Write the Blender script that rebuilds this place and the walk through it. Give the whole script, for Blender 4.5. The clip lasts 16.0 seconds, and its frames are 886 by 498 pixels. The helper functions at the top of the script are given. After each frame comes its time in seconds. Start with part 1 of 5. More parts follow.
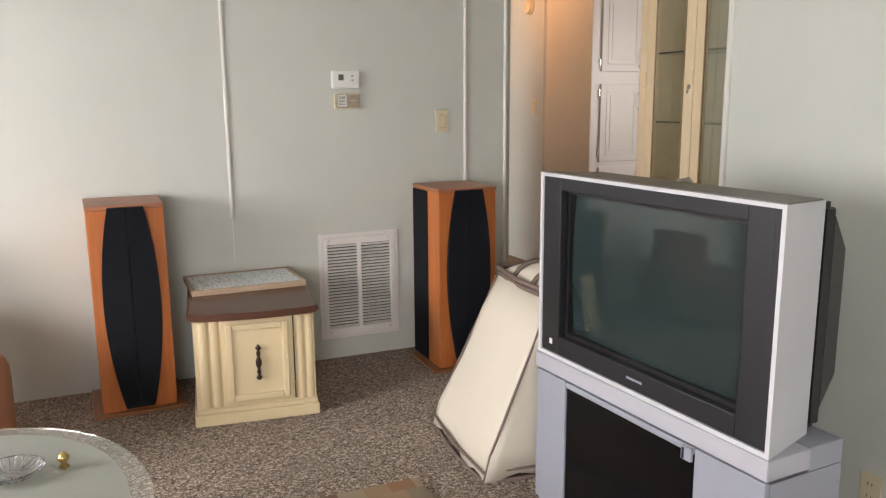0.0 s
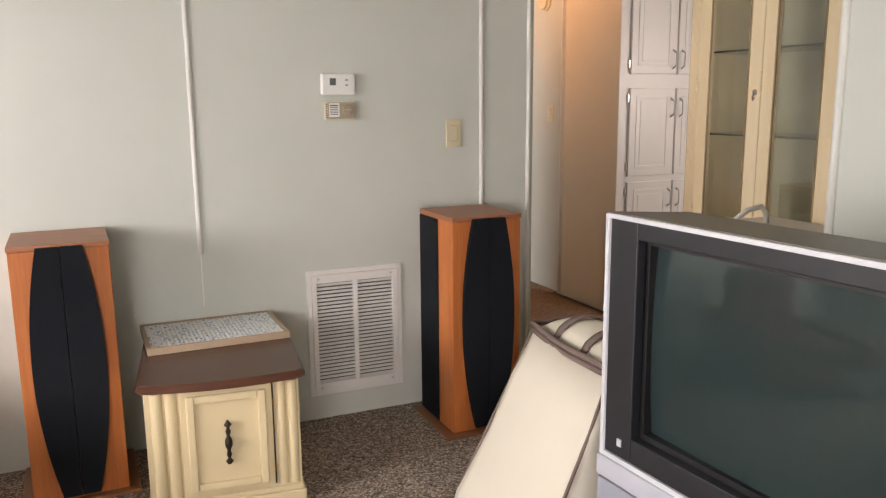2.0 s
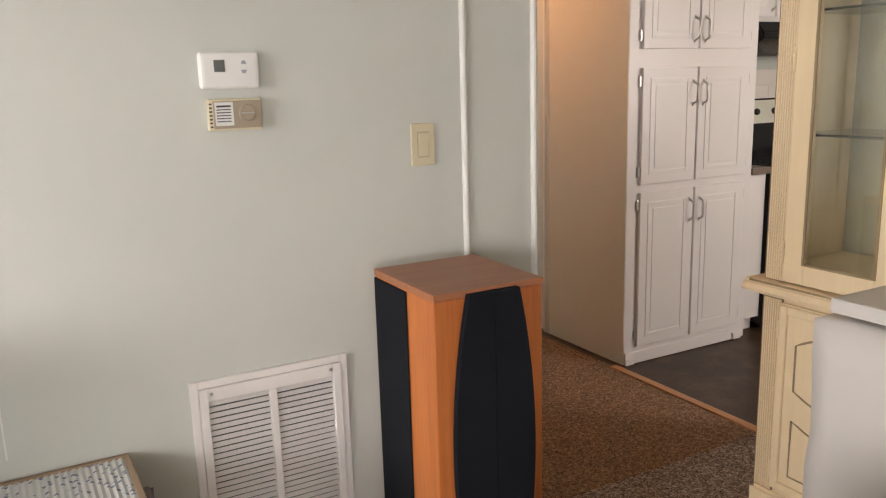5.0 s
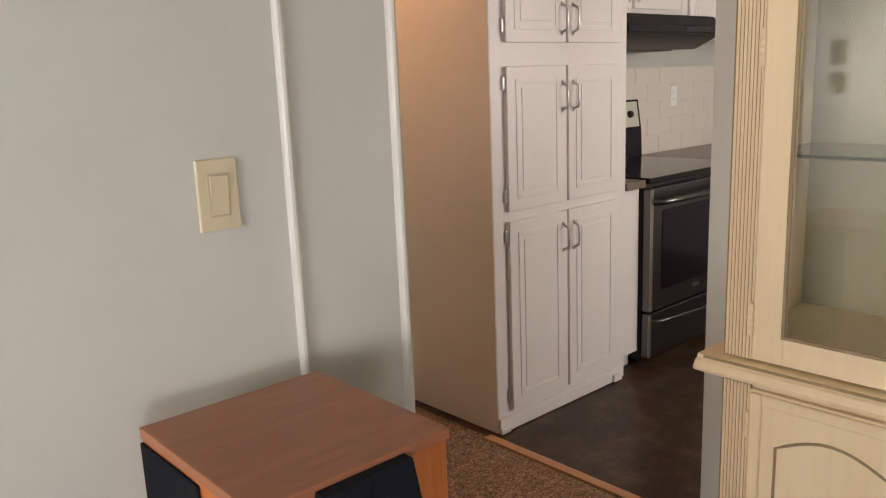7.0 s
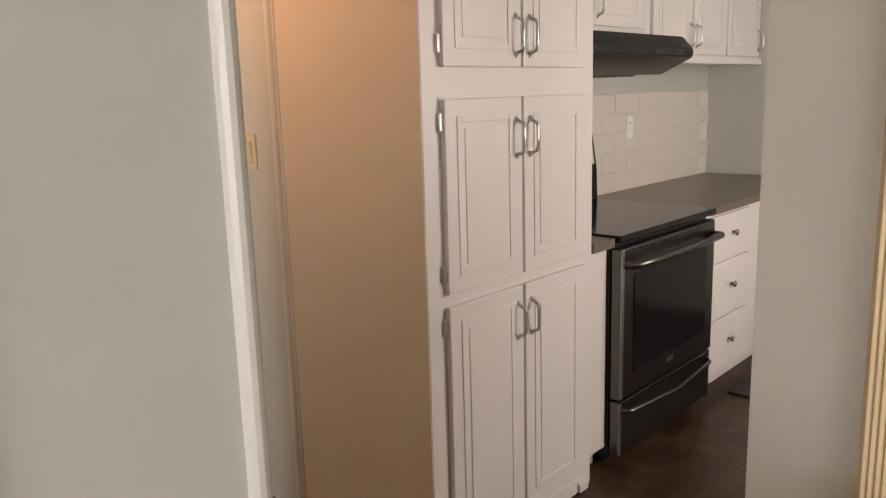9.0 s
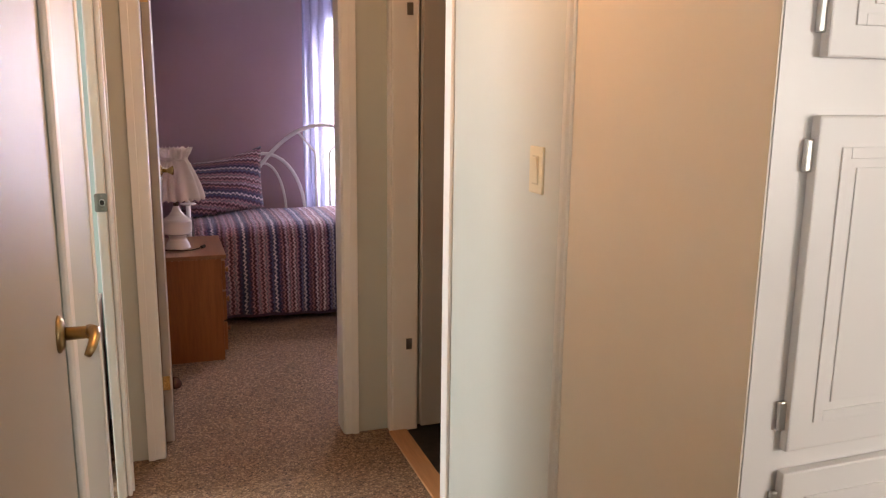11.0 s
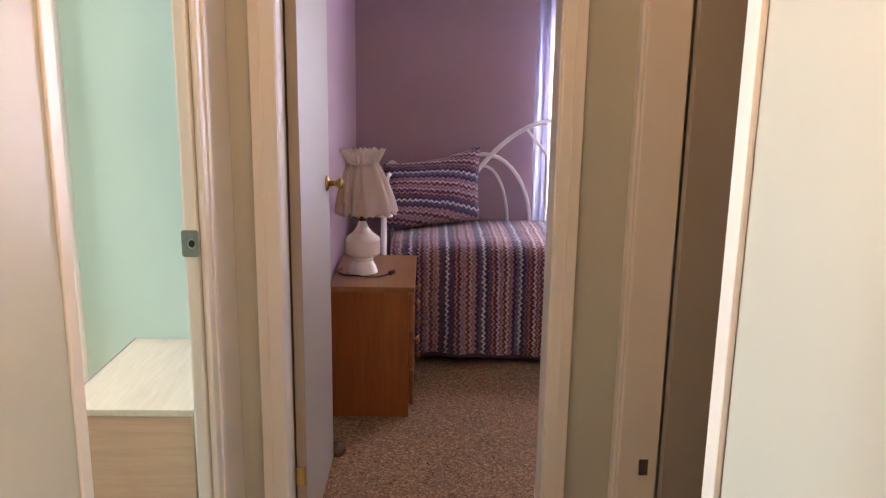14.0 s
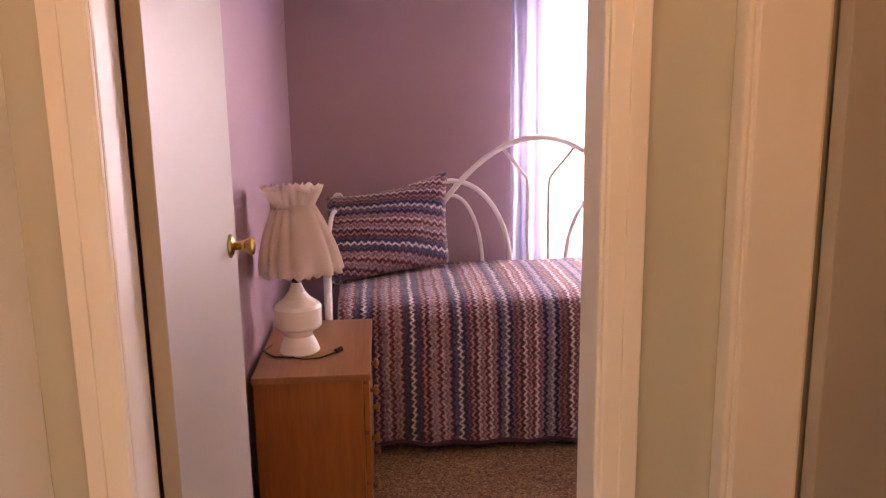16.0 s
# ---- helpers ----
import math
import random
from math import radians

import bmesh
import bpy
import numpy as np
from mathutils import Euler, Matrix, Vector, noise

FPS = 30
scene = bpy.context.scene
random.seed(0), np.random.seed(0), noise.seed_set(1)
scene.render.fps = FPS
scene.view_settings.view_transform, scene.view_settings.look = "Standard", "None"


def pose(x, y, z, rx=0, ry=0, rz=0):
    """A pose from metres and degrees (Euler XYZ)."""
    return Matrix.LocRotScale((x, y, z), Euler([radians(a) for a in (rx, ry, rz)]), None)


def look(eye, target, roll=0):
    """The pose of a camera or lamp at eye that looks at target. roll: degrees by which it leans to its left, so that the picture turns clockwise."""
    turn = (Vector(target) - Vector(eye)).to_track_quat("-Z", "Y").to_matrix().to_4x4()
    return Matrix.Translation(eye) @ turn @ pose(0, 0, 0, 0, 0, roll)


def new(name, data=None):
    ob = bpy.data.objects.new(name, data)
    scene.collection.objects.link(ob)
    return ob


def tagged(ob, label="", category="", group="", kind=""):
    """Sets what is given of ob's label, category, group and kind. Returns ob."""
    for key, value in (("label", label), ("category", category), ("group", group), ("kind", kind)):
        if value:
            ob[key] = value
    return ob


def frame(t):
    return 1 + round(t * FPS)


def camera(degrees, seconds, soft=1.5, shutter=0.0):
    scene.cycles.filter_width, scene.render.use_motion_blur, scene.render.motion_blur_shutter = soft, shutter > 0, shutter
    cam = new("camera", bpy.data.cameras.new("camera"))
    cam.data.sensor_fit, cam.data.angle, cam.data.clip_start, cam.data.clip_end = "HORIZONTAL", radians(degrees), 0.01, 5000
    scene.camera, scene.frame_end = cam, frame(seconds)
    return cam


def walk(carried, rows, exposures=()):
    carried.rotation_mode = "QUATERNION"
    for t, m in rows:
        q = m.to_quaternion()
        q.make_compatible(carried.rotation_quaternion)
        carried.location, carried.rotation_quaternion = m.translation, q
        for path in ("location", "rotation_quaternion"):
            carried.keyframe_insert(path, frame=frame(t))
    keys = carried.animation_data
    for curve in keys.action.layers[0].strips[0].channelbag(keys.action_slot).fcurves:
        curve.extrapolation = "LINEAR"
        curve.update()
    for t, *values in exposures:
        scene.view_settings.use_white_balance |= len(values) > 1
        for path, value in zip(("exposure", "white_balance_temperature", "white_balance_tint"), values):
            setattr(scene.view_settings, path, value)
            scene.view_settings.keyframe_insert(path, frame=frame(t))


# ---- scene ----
cam = camera(58.8, 16.0, soft=1.25)
PATH = [
    (0, (0.071, 0.079, 1.33), (0.857, 1.879, 0.955), -0.4),
    (0.5, (0.104, 0.217, 1.339), (0.884, 2.017, 0.951), -0.6),
    (1, (0.153, 0.406, 1.342), (0.944, 2.204, 0.964), -0.7),
    (1.5, (0.213, 0.573, 1.349), (1.014, 2.368, 0.98), -0.7),
    (2, (0.281, 0.743, 1.355), (1.078, 2.54, 0.986), -0.5),
    (2.5, (0.361, 0.931, 1.354), (1.135, 2.738, 0.984), -0.7),
    (3, (0.417, 1.131, 1.353), (1.188, 2.939, 0.983), -1.0),
    (3.2, (0.444, 1.232, 1.353), (1.219, 3.038, 0.985), -1.3),
    (5.3, (0.775, 2.074, 1.382), (1.76, 3.765, 0.969), -2.0),
    (5.5, (0.798, 2.155, 1.381), (1.826, 3.823, 0.979), -2.4),
    (6, (0.9, 2.367, 1.375), (2.049, 3.957, 0.989), -2.7),
    (6.5, (1.032, 2.539, 1.376), (2.272, 4.054, 0.965), -2.5),
    (7, (1.166, 2.729, 1.384), (2.471, 4.186, 0.965), -2.3),
    (7.5, (1.288, 2.918, 1.383), (2.672, 4.304, 0.982), -2.1),
    (8, (1.422, 3.104, 1.392), (2.914, 4.384, 1.018), -2.2),
    (8.2, (1.466, 3.144, 1.41), (2.984, 4.39, 1.033), -2.5),
    (10.3, (2.24, 3.665, 1.451), (3.27, 5.331, 1.047), -0.1),
    (10.5, (2.29, 3.713, 1.449), (3.22, 5.438, 1.051), -0.1),
    (11, (2.391, 3.815, 1.452), (3.049, 5.662, 1.062), 0.7),
    (11.5, (2.482, 3.925, 1.461), (2.91, 5.838, 1.066), 1.7),
    (12, (2.536, 4.053, 1.446), (2.83, 5.988, 1.035), 1.6),
    (12.5, (2.605, 4.265, 1.445), (2.839, 6.205, 1.019), 0.7),
    (13, (2.646, 4.451, 1.447), (2.832, 6.395, 1.015), 0.4),
    (13.5, (2.687, 4.678, 1.451), (2.797, 6.625, 1.01), 0.6),
    (14, (2.722, 4.886, 1.461), (2.767, 6.838, 1.03), 0.9),
    (14.5, (2.713, 5.114, 1.442), (2.723, 7.07, 1.025), 0.6),
    (15, (2.703, 5.346, 1.442), (2.703, 7.304, 1.035), 0.3),
    (15.5, (2.711, 5.546, 1.438), (2.73, 7.504, 1.033), -0.4),
    (16, (2.732, 5.788, 1.437), (2.882, 7.743, 1.041), -0.8),
]
EXPOSURES = [(0, -0.36, 6850, 18), (3, -0.21, 7100, 20), (6, -0.12, 6950, 19), (8.2, -0.24, 7100, 20), (10.5, 0.22, 7200, 21), (11.5, 0.30, 6350, 8), (13.5, 0.38, 6550, 10), (14.5, 0.50, 7150, 18), (15.5, 0.72, 7900, 29), (16, 0.71, 8650, 31)]
walk(cam, [(t, look(eye, target, roll)) for t, eye, target, roll in PATH], EXPOSURES)

# ---- light ----
world = bpy.data.worlds.new("sky")
scene.world = world
world.use_nodes = True
wn = world.node_tree
sky = wn.nodes.new("ShaderNodeTexSky")
sky.sky_type, sky.sun_disc, sky.sun_elevation, sky.sun_rotation = "NISHITA", False, radians(40), radians(250)
wn.links.new(sky.outputs[0], wn.nodes["Background"].inputs[0])
wn.nodes["Background"].inputs[1].default_value = 0.12
sun = new("sun", bpy.data.lights.new("sun", "SUN"))
sun.data.energy, sun.data.angle, sun.data.color = 1.2, radians(12), (1.0, 0.95, 0.88)
sun.matrix_world = look((-10, -4, 9), (0, 0, 0))


def window_light(name, eye, target, w, h, watts, colour):
    lamp = new(name, bpy.data.lights.new(name, "AREA"))
    lamp.data.shape, lamp.data.size, lamp.data.size_y = "RECTANGLE", w, h
    lamp.data.energy, lamp.data.color = watts, colour
    lamp.matrix_world = look(eye, target)
    return lamp


DAY = (0.965, 0.985, 1.0)
window_light("light_living_west", (-2.62, 2.25, 1.35), (0, 2.25, -0.6), 1.7, 1.1, 130, DAY)
window_light("light_living_south", (-1.25, -2.22, 1.05), (-0.2, 2, -0.5), 1.5, 1.1, 122, DAY)
window_light("light_kitchen", (4.9, 2.34, 1.5), (4.9, 5, 1.2), 1.2, 0.9, 45, (1.0, 0.94, 0.89))
window_light("light_bedroom", (3.925, 9.70, 1.31), (3.925, 8, 1.0), 0.7, 1.3, 126, (1.0, 0.92, 0.86))
window_light("light_green_room", (-0.96, 7.2, 1.45), (1, 7.2, 1.2), 1.3, 1.1, 125, (0.96, 1.0, 1.0))
bulb = new("light_hall_bulb", bpy.data.lights.new("light_hall_bulb", "POINT"))
bulb.data.energy, bulb.data.color, bulb.data.shadow_soft_size = 17, (1.0, 0.50, 0.23), 0.09
bulb.location = (2.68, 5.5, 2.2)


# ---- materials ----
def nodes_of(name):
    m = bpy.data.materials.new(name)
    m.use_nodes = True
    t = m.node_tree
    return m, t, t.nodes["Principled BSDF"]


def coords(t, scale=(1, 1, 1)):
    c, mp = t.nodes.new("ShaderNodeTexCoord"), t.nodes.new("ShaderNodeMapping")
    mp.inputs["Scale"].default_value = scale
    t.links.new(c.outputs["Object"], mp.inputs[0])
    return mp.outputs[0]


def noise_tex(t, vec, scale, detail=4, rough=0.55):
    n = t.nodes.new("ShaderNodeTexNoise")
    n.inputs["Scale"].default_value, n.inputs["Detail"].default_value, n.inputs["Roughness"].default_value = scale, detail, rough
    t.links.new(vec, n.inputs["Vector"])
    return n.outputs["Fac"]


def ramp(t, fac, stops):
    r = t.nodes.new("ShaderNodeValToRGB")
    el = r.color_ramp.elements
    while len(el) < len(stops):
        el.new(0.5)
    for e, (p, c) in zip(el, stops):
        e.position, e.color = p, (*c, 1)
    t.links.new(fac, r.inputs[0])
    return r.outputs[0]


def mixed(t, fac, a, b, mode="MIX"):
    m = t.nodes.new("ShaderNodeMix")
    m.data_type, m.blend_type = "RGBA", mode
    for sock, v in ((m.inputs[0], fac), (m.inputs[6], a), (m.inputs[7], b)):
        if isinstance(v, (int, float)):
            sock.default_value = v
        elif isinstance(v, tuple):
            sock.default_value = (*v, 1)
        else:
            t.links.new(v, sock)
    return m.outputs[2]


def bump(t, b, height, strength, distance=0.002):
    n = t.nodes.new("ShaderNodeBump")
    n.inputs["Strength"].default_value, n.inputs["Distance"].default_value = strength, distance
    t.links.new(height, n.inputs["Height"])
    t.links.new(n.outputs[0], b.inputs["Normal"])


def shade(c, k):
    return tuple(min(1, v * k) for v in c)


def paint(name, c, rough=0.55, grain=120, strength=0.12, vary=0.05, spec=0.4):
    m, t, b = nodes_of(name)
    v = coords(t)
    big = ramp(t, noise_tex(t, v, 1.7, 5), [(0.3, shade(c, 1 - vary)), (0.7, shade(c, 1 + vary))])
    t.links.new(big, b.inputs["Base Color"])
    b.inputs["Roughness"].default_value, b.inputs["Specular IOR Level"].default_value = rough, spec
    bump(t, b, noise_tex(t, v, grain, 3), strength)
    return m


def wood(name, dark, light, axis=2, scale=9, rough=0.4, stretch=0.08, spec=0.4, grain=0.28):
    m, t, b = nodes_of(name)
    s = [1, 1, 1]
    s[axis] = stretch
    v = coords(t, s)
    big = noise_tex(t, v, scale, 6, 0.65)
    fine = noise_tex(t, v, scale * 14, 3, 0.7)
    col = ramp(t, big, [(0.28, dark), (0.5, tuple((a + c) / 2 for a, c in zip(dark, light))), (0.72, light)])
    col = mixed(t, grain, col, ramp(t, fine, [(0.35, shade(dark, 0.7)), (0.65, light)]))
    t.links.new(col, b.inputs["Base Color"])
    b.inputs["Roughness"].default_value, b.inputs["Specular IOR Level"].default_value = rough, spec
    bump(t, b, fine, 0.12, 0.001)
    return m


def metal(name, c, rough=0.3, vary=0.1):
    m, t, b = nodes_of(name)
    v = coords(t)
    t.links.new(ramp(t, noise_tex(t, v, 30), [(0.3, shade(c, 1 - vary)), (0.7, shade(c, 1 + vary))]), b.inputs["Base Color"])
    b.inputs["Metallic"].default_value, b.inputs["Roughness"].default_value = 1.0, rough
    return m


def plastic(name, c, rough=0.4, spec=0.5, grain=400, strength=0.05):
    return paint(name, c, rough, grain, strength, 0.04, spec)


def glass(name, c=(1, 1, 1), rough=0.0):
    m, t, b = nodes_of(name)
    b.inputs["Base Color"].default_value = (*c, 1)
    b.inputs["Transmission Weight"].default_value, b.inputs["Roughness"].default_value, b.inputs["IOR"].default_value = 1.0, rough, 1.65
    return m


def carpet_mat(name, dark, mid, light):
    m, t, b = nodes_of(name)
    v = coords(t)
    warp = t.nodes.new("ShaderNodeTexNoise")
    warp.inputs["Scale"].default_value, warp.inputs["Detail"].default_value = 60, 2
    t.links.new(v, warp.inputs["Vector"])
    jit = mixed(t, 0.02, v, warp.outputs["Color"])
    tuft = t.nodes.new("ShaderNodeTexVoronoi")
    tuft.inputs["Scale"].default_value = 175
    t.links.new(jit, tuft.inputs["Vector"])
    sep = t.nodes.new("ShaderNodeSeparateColor")
    t.links.new(tuft.outputs["Color"], sep.inputs[0])
    col = ramp(t, sep.outputs[0], [(0.08, dark), (0.30, mid), (0.62, mid), (0.95, light)])
    col = mixed(t, 0.25, col, ramp(t, noise_tex(t, v, 45, 4, 0.8), [(0.38, dark), (0.5, mid), (0.62, light)]))
    wear = ramp(t, noise_tex(t, v, 2.2, 4), [(0.3, (0.86, 0.85, 0.84)), (0.7, (1.05, 1.04, 1.02))])
    t.links.new(mixed(t, 1.0, col, wear, "MULTIPLY"), b.inputs["Base Color"])
    b.inputs["Roughness"].default_value, b.inputs["Specular IOR Level"].default_value = 0.95, 0.1
    b.inputs["Sheen Weight"].default_value = 0.15
    bump(t, b, noise_tex(t, v, 190, 3, 0.7), 0.6, 0.005)
    return m


def emit(name, c, k):
    m, t, b = nodes_of(name)
    b.inputs["Base Color"].default_value = (*c, 1)
    b.inputs["Emission Color"].default_value, b.inputs["Emission Strength"].default_value = (*c, 1), k
    return m


M = {}
M["wall"] = paint("wall_paint", (0.59, 0.614, 0.565), 0.42, 160, 0.08, 0.03, 0.45)
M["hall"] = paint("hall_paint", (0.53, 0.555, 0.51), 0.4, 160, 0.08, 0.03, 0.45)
M["trim"] = paint("trim_paint", (0.80, 0.78, 0.75), 0.35, 60, 0.06, 0.03, 0.5)
M["batten"] = paint("batten_paint", (0.66, 0.66, 0.61), 0.4, 60, 0.06, 0.03, 0.5)
# Cream darkened evenly, which puts the hallway's shade into the doors' colour.
M["door"] = paint("shaded_door_paint", (0.40, 0.37, 0.33), 0.38, 80, 0.06, 0.03, 0.5)
M["ceiling"] = paint("ceiling_paint", (0.56, 0.55, 0.51), 0.8, 60, 0.4, 0.03, 0.2)
M["purple"] = paint("purple_paint", (0.375, 0.25, 0.30), 0.5, 160, 0.08, 0.05, 0.4)
M["green"] = paint("mint_paint", (0.57, 0.74, 0.67), 0.5, 160, 0.08, 0.04, 0.4)
M["kitchen_white"] = paint("cabinet_paint", (0.76, 0.73, 0.71), 0.33, 70, 0.05, 0.03, 0.5)
M["panel_cream"] = paint("cream_panel_paint", (0.70, 0.66, 0.565), 0.4, 90, 0.06, 0.04, 0.45)
M["carpet"] = carpet_mat("carpet", (0.018, 0.013, 0.010), (0.205, 0.152, 0.116), (0.72, 0.60, 0.50))
# Living room carpet recoloured browner, with warm light put into the colours.
M["warm_lit_carpet"] = carpet_mat("warm_lit_carpet", (0.05, 0.027, 0.013), (0.215, 0.122, 0.064), (0.50, 0.33, 0.20))
M["green_carpet"] = carpet_mat("green_carpet", (0.03, 0.04, 0.035), (0.07, 0.085, 0.075), (0.13, 0.145, 0.13))
M["cherry"] = wood("cherry_veneer", (0.42, 0.115, 0.026), (0.60, 0.20, 0.055), 2, 5, 0.42, 0.06)
M["cherry_top"] = wood("cherry_veneer_top", (0.30, 0.11, 0.05), (0.42, 0.17, 0.085), 0, 5, 0.38, 0.08)
M["walnut"] = wood("walnut_top", (0.055, 0.021, 0.013), (0.135, 0.058, 0.035), 0, 7, 0.25, 0.06, 0.5)
M["oak"] = wood("oak_veneer", (0.19, 0.057, 0.014), (0.35, 0.122, 0.033), 2, 6, 0.32, 0.07)
M["oak_top"] = wood("oak_veneer_top", (0.20, 0.085, 0.035), (0.33, 0.15, 0.065), 1, 6, 0.3, 0.07)
M["cream_wood"] = wood("antique_cream_wood", (0.83, 0.655, 0.41), (0.90, 0.75, 0.51), 2, 4, 0.42, 0.06, 0.4, 0.10)
M["cream_glaze"] = wood("antique_glaze", (0.24, 0.165, 0.08), (0.38, 0.28, 0.15), 2, 6, 0.5, 0.06)
M["cream_paint"] = paint("cream_paint", (0.70, 0.58, 0.36), 0.42, 60, 0.06, 0.06, 0.4)
M["strip"] = wood("threshold_wood", (0.42, 0.20, 0.08), (0.60, 0.32, 0.15), 1, 8, 0.35, 0.06)
M["black_cloth"] = paint("speaker_cloth", (0.010, 0.012, 0.016), 0.9, 900, 0.5, 0.15, 0.15)
M["black_gloss"] = plastic("black_gloss", (0.005, 0.005, 0.006), 0.12, 0.3)
M["black"] = plastic("black_plastic", (0.010, 0.010, 0.011), 0.45)
M["charcoal"] = plastic("charcoal_plastic", (0.018, 0.019, 0.024), 0.4)
M["silver"] = plastic("silver_plastic", (0.64, 0.65, 0.69), 0.36, 0.5)
M["silver_dark"] = plastic("silver_blue_plastic", (0.33, 0.35, 0.41), 0.4, 0.5)
M["silver_rail"] = plastic("silver_lavender_plastic", (0.48, 0.49, 0.55), 0.38, 0.5)
M["white_plastic"] = plastic("white_plastic", (0.80, 0.80, 0.77), 0.4)
M["ivory"] = plastic("ivory_plastic", (0.66, 0.59, 0.41), 0.38)
M["brass"] = metal("brass", (0.62, 0.44, 0.18), 0.22)
M["aged_brass"] = metal("aged_brass", (0.36, 0.265, 0.13), 0.3)
M["steel"] = metal("steel", (0.58, 0.57, 0.55), 0.28)
M["pewter"] = metal("pewter", (0.36, 0.32, 0.27), 0.38)
M["bronze"] = metal("dark_bronze", (0.07, 0.055, 0.045), 0.45)
M["black_steel"] = metal("black_stainless", (0.13, 0.125, 0.12), 0.3, 0.06)
M["canvas"] = paint("canvas", (0.74, 0.69, 0.58), 0.85, 500, 0.35, 0.05, 0.15)
M["piping"] = paint("brown_piping", (0.21, 0.155, 0.135), 0.8, 400, 0.3, 0.1, 0.2)
M["glass"] = glass("clear_glass", (0.96, 0.985, 0.975))
M["white_metal"] = paint("white_enamel", (0.78, 0.76, 0.76), 0.3, 60, 0.03, 0.03, 0.5)
M["ceramic"] = paint("white_ceramic", (0.84, 0.80, 0.76), 0.12, 20, 0.02, 0.02, 0.6)
M["counter"] = paint("brown_laminate", (0.16, 0.12, 0.095), 0.3, 200, 0.05, 0.15, 0.5)
M["tile"] = paint("white_tile", (0.74, 0.69, 0.63), 0.14, 20, 0.03, 0.03, 0.6)
M["grout"] = paint("grout", (0.70, 0.655, 0.59), 0.85, 300, 0.2, 0.05, 0.2)
def vinyl_material(name, dark, mid, light):
    m, t, b = nodes_of(name)
    v = coords(t)
    col = ramp(t, noise_tex(t, v, 7, 7, 0.6), [(0.3, dark), (0.5, mid), (0.68, light)])
    t.links.new(mixed(t, 0.3, col, ramp(t, noise_tex(t, v, 60, 3), [(0.3, dark), (0.7, light)])), b.inputs["Base Color"])
    b.inputs["Roughness"].default_value, b.inputs["Specular IOR Level"].default_value = 0.34, 0.25
    bump(t, b, noise_tex(t, v, 25, 3), 0.1)
    return m


def zigzag_material(name, across, along):
    """Zigzag knit stripes: bands follow one another in the direction across and waver along the other."""
    m, t, b = nodes_of(name)
    v = coords(t)

    def dot(vec, d):
        n = t.nodes.new("ShaderNodeVectorMath")
        n.operation = "DOT_PRODUCT"
        n.inputs[1].default_value = d
        t.links.new(vec, n.inputs[0])
        return n.outputs["Value"]

    def op(kind, a, c, d=None):
        n = t.nodes.new("ShaderNodeMath")
        n.operation = kind
        for sock, val in zip(n.inputs, (a, c, d)):
            if val is None:
                continue
            if isinstance(val, (int, float)):
                sock.default_value = val
            else:
                t.links.new(val, sock)
        return n.outputs[0]

    u, s = dot(v, across), dot(v, along)
    wave = op("PINGPONG", s, 0.015)
    wob = op("ADD", op("MULTIPLY", noise_tex(t, v, 9, 2), 0.016), op("MULTIPLY", noise_tex(t, v, 70, 2), 0.016))
    q = op("ADD", op("ADD", u, op("MULTIPLY", wave, 0.8)), wob)
    f = op("FRACT", op("MULTIPLY", q, 1 / 0.185), 0)
    navy, blue, mauve, rose, pale, rust = (0.035, 0.032, 0.075), (0.12, 0.125, 0.21), (0.17, 0.10, 0.15), (0.25, 0.14, 0.155), (0.46, 0.40, 0.41), (0.14, 0.065, 0.065)
    names = [rust, rose, pale, rose, mauve, navy, blue, pale, blue, navy, mauve, rose, rust, mauve, pale, rose]
    col = ramp(t, f, [(i / len(names), c) for i, c in enumerate(names)])
    fine = ramp(t, op("FRACT", op("MULTIPLY", q, 1 / 0.0235), 0), [(0.0, (0.34, 0.31, 0.37)), (0.3, (0.8, 0.77, 0.8)), (0.52, (1.7, 1.62, 1.62)), (0.75, (0.85, 0.8, 0.84)), (1.0, (0.34, 0.31, 0.37))])
    knit = ramp(t, noise_tex(t, v, 110, 3, 0.7), [(0.32, (0.45, 0.43, 0.48)), (0.68, (1.6, 1.56, 1.56))])
    t.links.new(mixed(t, 1.0, mixed(t, 1.0, col, fine, "MULTIPLY"), knit, "MULTIPLY"), b.inputs["Base Color"])
    b.inputs["Roughness"].default_value, b.inputs["Specular IOR Level"].default_value = 0.95, 0.1
    b.inputs["Sheen Weight"].default_value = 0.25
    bump(t, b, noise_tex(t, v, 95, 3), 0.9, 0.006)
    return m


def sheer_material(name, c, clear, folds=False):
    m, t, b = nodes_of(name)
    tr, tl, df, mx, mx2 = (t.nodes.new("ShaderNode" + k) for k in ("BsdfTransparent", "BsdfTranslucent", "BsdfDiffuse", "MixShader", "MixShader"))
    tl.inputs[0].default_value = df.inputs[0].default_value = (*c, 1)
    mx.inputs[0].default_value, mx2.inputs[0].default_value = 0.5, 1 - clear
    if folds:
        gather = noise_tex(t, coords(t, (1, 0, 0.04)), 26, 3)
        t.links.new(ramp(t, gather, [(0.35, (1 - 1.7 * clear,) * 3), (0.65, (1 - 0.2 * clear,) * 3)]), mx2.inputs[0])
    t.links.new(tl.outputs[0], mx.inputs[1])
    t.links.new(df.outputs[0], mx.inputs[2])
    t.links.new(tr.outputs[0], mx2.inputs[1])
    t.links.new(mx.outputs[0], mx2.inputs[2])
    t.links.new(mx2.outputs[0], t.nodes["Material Output"].inputs[0])
    return m


